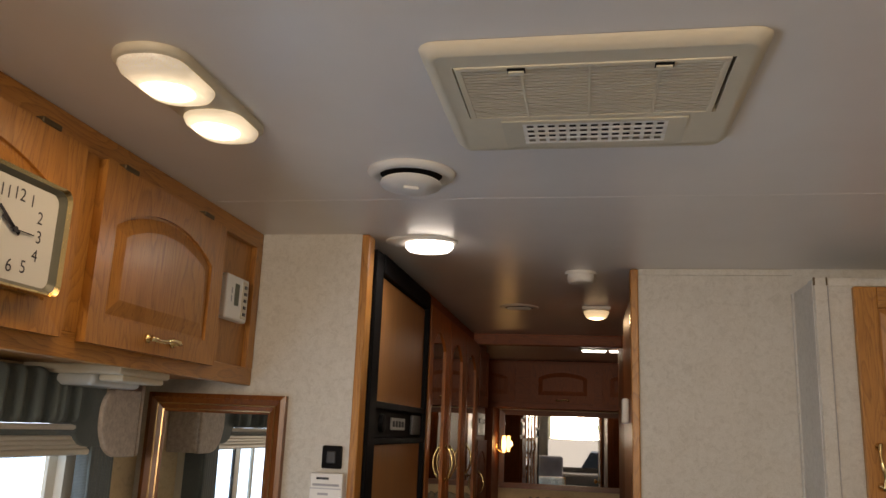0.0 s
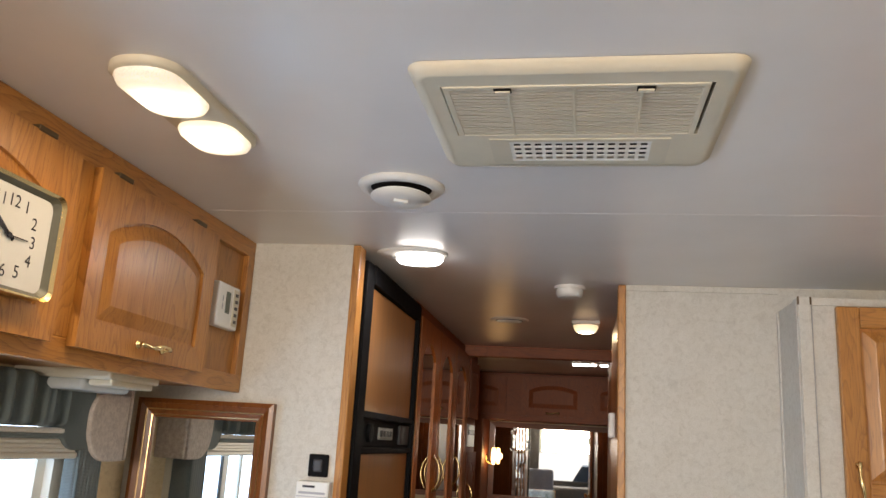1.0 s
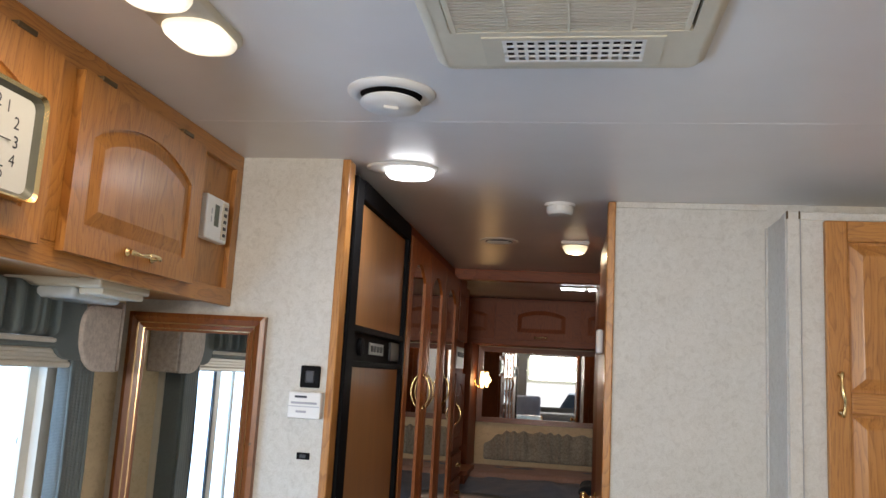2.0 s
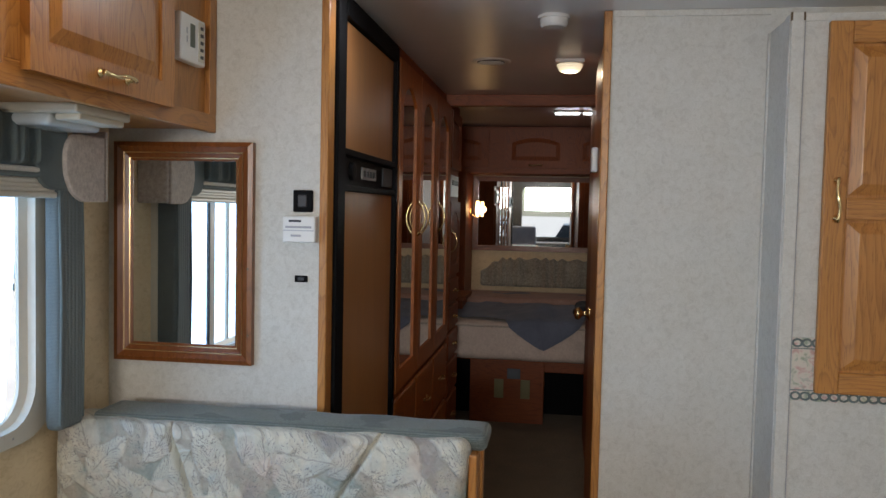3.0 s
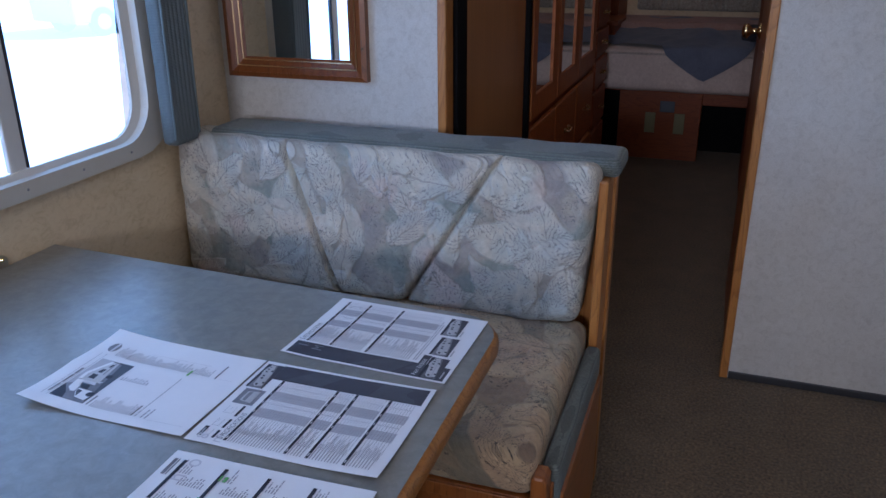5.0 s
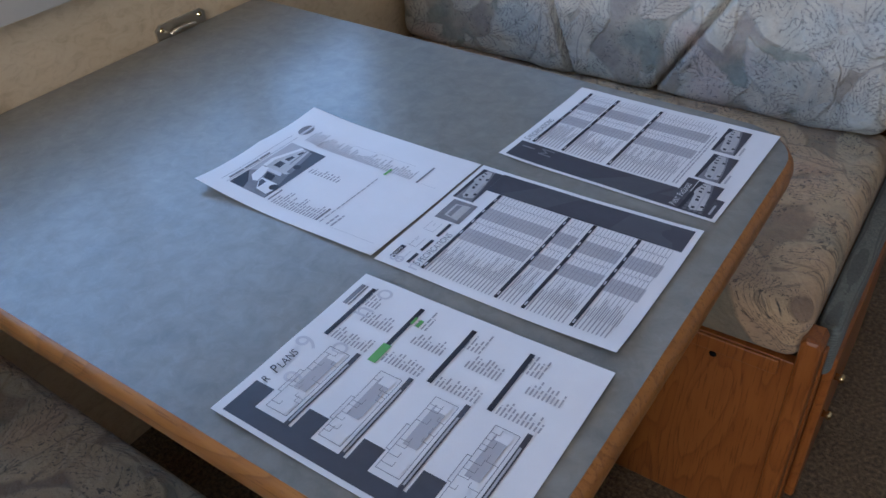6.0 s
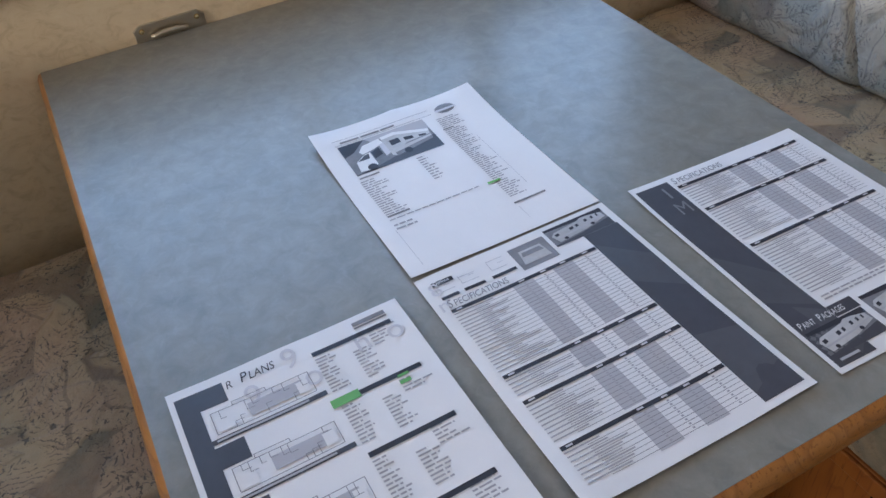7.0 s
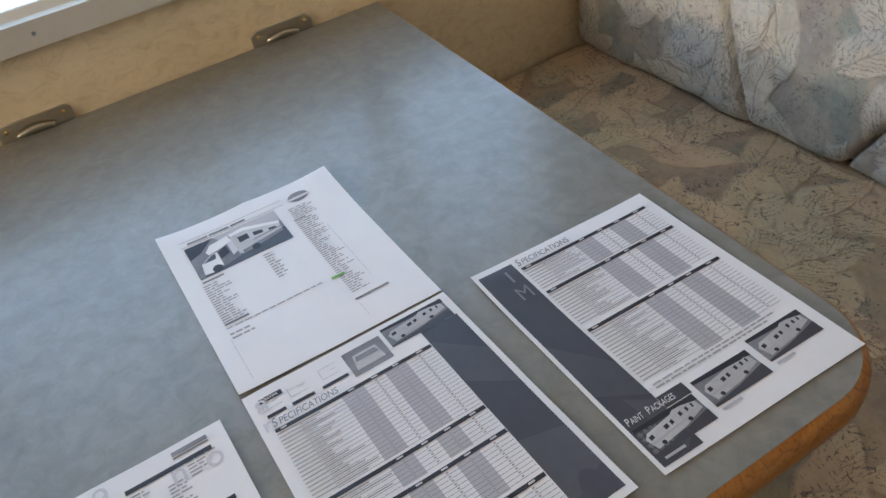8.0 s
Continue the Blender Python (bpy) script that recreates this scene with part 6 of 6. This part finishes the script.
# ---- pantry box beside the bathroom wall ----
def pantry():
    p = thing("pantry", "wallpapered pantry box with a honey oak door and printed border", "pantry")
    x0, x1, y0, y1, zt = 0.697, EAST_X - 0.002, 2.430, RIGHT_Y - 0.002, 2.026
    part("carcass", box(x0, x1, y0, y1, 0.0, zt), WALLPAPER, p)
    part("edge_trim", box(x0 - 0.004, x0 + 0.032, y0 - 0.005, y0 + 0.004, 0.0, zt + 0.003, 0.002), WALLPAPER, p)
    part("edge_trim", box(x0 - 0.007, x0 + 0.003, y0 + 0.006, y0 + 0.05, 0.0, zt + 0.001, 0.002), WALLPAPER, p)
    part("edge_trim", box(x0 - 0.005, x0 + 0.002, y1 - 0.016, y1 + 0.001, 0.0, zt, 0.002), WALLPAPER, p)
    part("corner_cap", box(x0 + 0.028, x0 + 0.033, y0 - 0.007, y0 + 0.002, zt - 0.020, zt + 0.004, 0.001), BRONZE, p)
    part("corner_cap", box(x0 - 0.006, x0 - 0.001, y0 - 0.007, y0 + 0.002, zt - 0.020, zt + 0.004, 0.001), BRONZE, p)
    part("seam", box(x0 + 0.0325, x0 + 0.0345, y0 - 0.0035, y0 + 0.001, 0.0, zt - 0.022), INK_TEXT, p)
    part("top_trim", box(x0 + 0.034, x1, y0 - 0.004, y0 + 0.012, zt - 0.022, zt + 0.002, 0.002), WALLPAPER, p)
    side = part("side_hatch", box(x0 - 0.012, x0 - 0.004, y0 + 0.012, y1 - 0.012, 0.05, 0.44, 0.002), TRIM_WHITE, p, "flat pale access hatch")
    part("hatch_edge", box(x0 - 0.0135, x0 - 0.010, y0 + 0.008, y0 + 0.013, 0.05, 0.40), BLACK, side)
    border_ground = make_floral()
    border_edge = plain("teal_border", (0.13, 0.16, 0.155), 0.6, grain=25, vary=0.35)
    part("border", box(x0 + 0.034, x1, y0 - 0.003, y0 + 0.001, 0.920, 1.104), border_ground, p, "floral paper border")
    for z in (0.920, 1.074):
        strip = part("border_strip", box(x0 + 0.034, x1, y0 - 0.0045, y0 + 0.001, z, z + 0.030), border_ground, p)
        bm = bmesh.new()
        for k in range(22):
            x = x0 + 0.048 + k * 0.0265
            loop = [(x + 0.0125 * math.cos(a * math.pi / 6), y0 - 0.006, z + 0.015 + 0.0105 * math.sin(a * math.pi / 6)) for a in range(13)]
            tube(loop, 0.0032, 6, bm)
        tagged(part("scroll", bm, border_edge, strip), kind="stuff")
        part("border_line", box(x0 + 0.034, x1, y0 - 0.0055, y0, (z - 0.003) if z > 1 else z + 0.030, z if z > 1 else z + 0.033), border_edge, p)
    dx0, dx1, dz0, dz1 = 0.792, 1.240, 0.948, 2.000
    rails, st = (dz0, 1.445, 1.938), 0.062
    d = part("door", box(dx0 + 0.002, dx1 - 0.002, y0 - 0.011, y0 - 0.002, dz0 + 0.002, dz1 - 0.002), OAK_Z, p)
    for a, c in ((dx0, dx0 + st), (dx1 - st, dx1)):
        part("stile", box(a, c, y0 - 0.026, y0 - 0.008, dz0, dz1, 0.004), OAK_Z, d)
    for z in rails:
        part("rail", box(dx0 + st, dx1 - st, y0 - 0.0255, y0 - 0.008, z, z + 0.062, 0.004), OAK_X, d)
    for za, zb in ((rails[0] + 0.062, rails[1]), (rails[1] + 0.062, rails[2])):
        w, h = dx1 - dx0 - 2 * st, zb - za
        bm = bmesh.new()
        rows = []
        for g, y in ((0.0, -0.012), (0.008, -0.012), (0.036, -0.022), (0.040, -0.023)):
            rows.append([bm.verts.new((dx0 + st + x, y0 + y, za + z)) for x, z in ((g, g), (w - g, g), (w - g, h - g), (g, h - g))])
        for a, c in zip(rows, rows[1:]):
            for i in range(4):
                bm.faces.new((a[i], a[(i + 1) % 4], c[(i + 1) % 4], c[i]))
        bm.faces.new(rows[-1])
        bmesh.ops.recalc_face_normals(bm, faces=bm.faces[:])
        bm.faces.ensure_lookup_table()
        if bm.faces[-1].normal.y > 0:
            bmesh.ops.reverse_faces(bm, faces=bm.faces[:])
        part("panel", bm, OAK_Z, d)
    antique_pull(0.034, 1.50, Matrix.Translation((dx0, y0 - 0.026, 0)), d, 0.125, True)


pantry()


# ---- bedroom ----
def bed():
    b = thing("bed", "bed with quilted mattress on a dark wood base with storage opening", "bed")
    x0, x1, yf = -1.27, 1.0, 5.42
    part("base_panel", box(-0.525, -0.02, yf, yf + 0.02, 0.0, 0.43, 0.003), DARK_X, b)
    part("base_panel", box(0.26, x1, yf, yf + 0.02, 0.0, 0.43, 0.003), DARK_X, b)
    part("base_panel", box(-0.02, 0.26, yf, yf + 0.02, 0.36, 0.43, 0.003), DARK_X, b)
    # Black boards stand for the shade in the opening and the left gap.
    part("shade_board", box(-0.02, 0.26, yf + 0.30, yf + 0.32, 0.0, 0.36), BLACK, b)
    part("shade_board", box(x0, -0.53, yf + 0.25, yf + 0.27, 0.0, 0.43), BLACK, b)
    part("platform", box(x0, x1, yf, END_Y - 0.01, 0.43, 0.452), DARK_X, b)
    for x in (-0.325, -0.145):
        part("socket_plate", box(x - 0.032, x + 0.032, yf - 0.006, yf, 0.17, 0.30, 0.003), OLIVE_PLASTIC, b, "olive socket plate")
    part("vent_plate", box(-0.27, -0.18, yf - 0.006, yf, 0.305, 0.375, 0.003), SLATE_PLASTIC, b)

    def quilt(p):
        return Vector((p.x + 0.0, p.y + (0.006 * math.sin(p.x * 40) * math.sin(p.z * 50) if p.y < 5.4 else 0), p.z + 0.008 * noise.noise(p * 4)))

    part("mattress", soft_box(x0, x1, 5.28, END_Y - 0.02, 0.452, 0.70, 0.05, (60, 12, 6), quilt), QUILT, b, "pale quilted mattress", True)
    part("welt", tube([(x0 + 0.03, 5.284, 0.682), (-0.6, 5.278, 0.680), (0.1, 5.279, 0.683), (x1 - 0.03, 5.284, 0.681)], 0.007), ROSE_CREAM, b, "cloth welt", True)
    bl = thing("blanket", "blue-grey throw blanket with a corner hanging over the bed edge", "blanket")
    bm = bmesh.new()
    n, k = 46, 40
    grid = []
    for i in range(n + 1):
        row = []
        for j in range(k + 1):
            x = -1.05 + 1.75 * i / n
            y = 5.30 + 1.05 * j / k
            # one corner is pulled over the front edge; the cloth heaps up behind it
            side = abs(x + 0.03) / (0.62 if x < -0.03 else 0.42)
            hang = max(0.0, 1 - abs(x + 0.03) / 0.24) ** 0.8
            front = 5.270 + 0.23 * min(1.0, side) ** 1.15 + 0.015 * math.sin(x * 9)
            y = max(y, front)
            heap = math.exp(-((x - 0.02) / 0.28) ** 2 - ((y - 5.58) / 0.20) ** 2)
            z = 0.714 + 0.10 * max(0.0, y - 5.5) + 0.075 * heap + 0.020 * noise.noise(Vector((x * 6, y * 6, 1))) + 0.012 * noise.noise(Vector((x * 14, y * 11, 3)))
            z += 0.012 * heap * math.sin(x * 26 + y * 14)
            if j == 0 and hang > 0.02:
                y, z = 5.254, 0.70 - 0.17 * hang
            elif j == 1 and hang > 0.02:
                y, z = 5.262, 0.716
            row.append(bm.verts.new((x, y, z)))
        grid.append(row)
    for i in range(n):
        for j in range(k):
            bm.faces.new((grid[i][j], grid[i + 1][j], grid[i + 1][j + 1], grid[i][j + 1]))
    bmesh.ops.remove_doubles(bm, verts=bm.verts[:], dist=0.0004)
    part("cloth", bm, BLUE_CLOTH, bl, "", True)
    sh = thing("folded_sheet", "rose-brown sheet laid across the head of the bed", "sheet")
    part("cloth", soft_box(-1.2, 0.98, 5.98, 6.50, 0.69, 0.80, 0.03, (30, 8, 2)), BED_SHEET, sh, "", True)


bed()


def rumpled(p):
    return p + Vector((0.03 * noise.noise(p * 9), 0.03 * noise.noise(p * 8 + Vector((5, 0, 0))), 0.03 * noise.noise(p * 11 + Vector((0, 3, 0)))))


fold = thing("folded_cloth", "crumpled dark navy cloth lying on the blanket", "cloth")
part("cloth", soft_box(0.16, 0.36, 5.46, 5.62, 0.745, 0.82, 0.03, (14, 10, 5), rumpled), DARK_CLOTH, fold, "", True)
head = thing("headboard", "gathered grey-green cloth headboard against the rear wall", "headboard")


def pleats(p):
    f = 0.5 + 0.5 * math.sin(p.x * 72 + 1.8 * math.sin(p.x * 17))
    s = (p.z - 0.84) / 0.22
    top = (0.020 * f + 0.014 * noise.noise(Vector((p.x * 7, 0, 2))) - 0.11 * max(0.0, (-0.38 - p.x) / 0.2) ** 1.5) * max(0.0, s)
    return Vector((p.x, p.y + (0.026 * (1 - f) if p.y < 6.555 else 0.0), p.z + top))


part("gathered_cloth", soft_box(-0.58, 0.86, 6.530, 6.592, 0.83, 1.05, 0.022, (330, 2, 8), pleats), HEAD_CLOTH, head, "", True)

rear = thing("rear_mirror", "wide mirror in a glossy oak frame over the headboard", "mirror")
sq = lambda a, b, c, d, g: [(a + g, c + g), (b - g, c + g), (b - g, d - g), (a + g, d - g)]
mm = Matrix.Translation((0, END_Y - 0.026, 0))
part("frame", ring(sq(-0.657, 0.95, 1.122, 1.735, 0), sq(-0.657, 0.95, 1.122, 1.735, 0.042), 0.026, mm, 0.004), oak("mirror_frame_oak", "x", (0.42, 0.25, 0.17), 0.4), rear)
part("mirror_glass", prism(sq(-0.657, 0.95, 1.122, 1.735, 0.037), 0.004, mm @ Matrix.Translation((0, 0.012, 0))), MIRROR, rear)


def rear_cabinet():
    c = thing("rear_cabinet", "dark oak overhead cabinet over the bed with arched doors", "cabinet")
    yf, z0, z1 = 6.22, 1.742, CEIL - 0.004
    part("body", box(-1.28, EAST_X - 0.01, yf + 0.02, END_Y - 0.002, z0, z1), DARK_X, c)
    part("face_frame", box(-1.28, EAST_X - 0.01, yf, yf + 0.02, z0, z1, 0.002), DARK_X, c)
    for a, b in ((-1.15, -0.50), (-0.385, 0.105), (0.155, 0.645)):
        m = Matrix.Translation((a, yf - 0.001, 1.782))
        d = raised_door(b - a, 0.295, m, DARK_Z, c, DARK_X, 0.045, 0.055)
        antique_pull((b - a) * 0.5, 0.024, m @ Matrix.Translation((0, -0.02, 0)), d, 0.10)


rear_cabinet()
post = thing("bedside_cabinet", "tall dark oak bedside cabinet", "cabinet")
part("body", box(-1.28, -0.66, 6.10, END_Y - 0.002, 0.74, 1.74, 0.003), DARK_Z, post)
sc = thing("wall_sconce", "small brass wall lamp with a glowing amber shade", "wall lamp")
part("backplate", lathe([(0.035, 0), (0.032, 0.008), (0.01, 0.012)], pose(-0.662, 6.40, 1.44, 0, 90, 0), 18), BRASS, sc, "", True)
part("arm", tube([(-0.655, 6.40, 1.42), (-0.62, 6.40, 1.40), (-0.60, 6.40, 1.41)], 0.006), BRASS, sc)
part("shade", lathe([(0.010, -0.062), (0.017, -0.03), (0.018, 0.02), (0.012, 0.066)], pose(-0.60, 6.40, 1.46), 20), SCONCE, sc, "glowing amber glass shade", True)
shelf = thing("bedside_shelf", "dark oak shelf ledge beside the bed", "shelf")
part("top", box(-1.28, -0.60, 5.65, 6.098, 0.80, 0.83, 0.004), DARK_Y, shelf)
part("front", box(-1.28, -0.62, 5.68, 6.095, 0.452, 0.80, 0.003), DARK_Z, shelf)
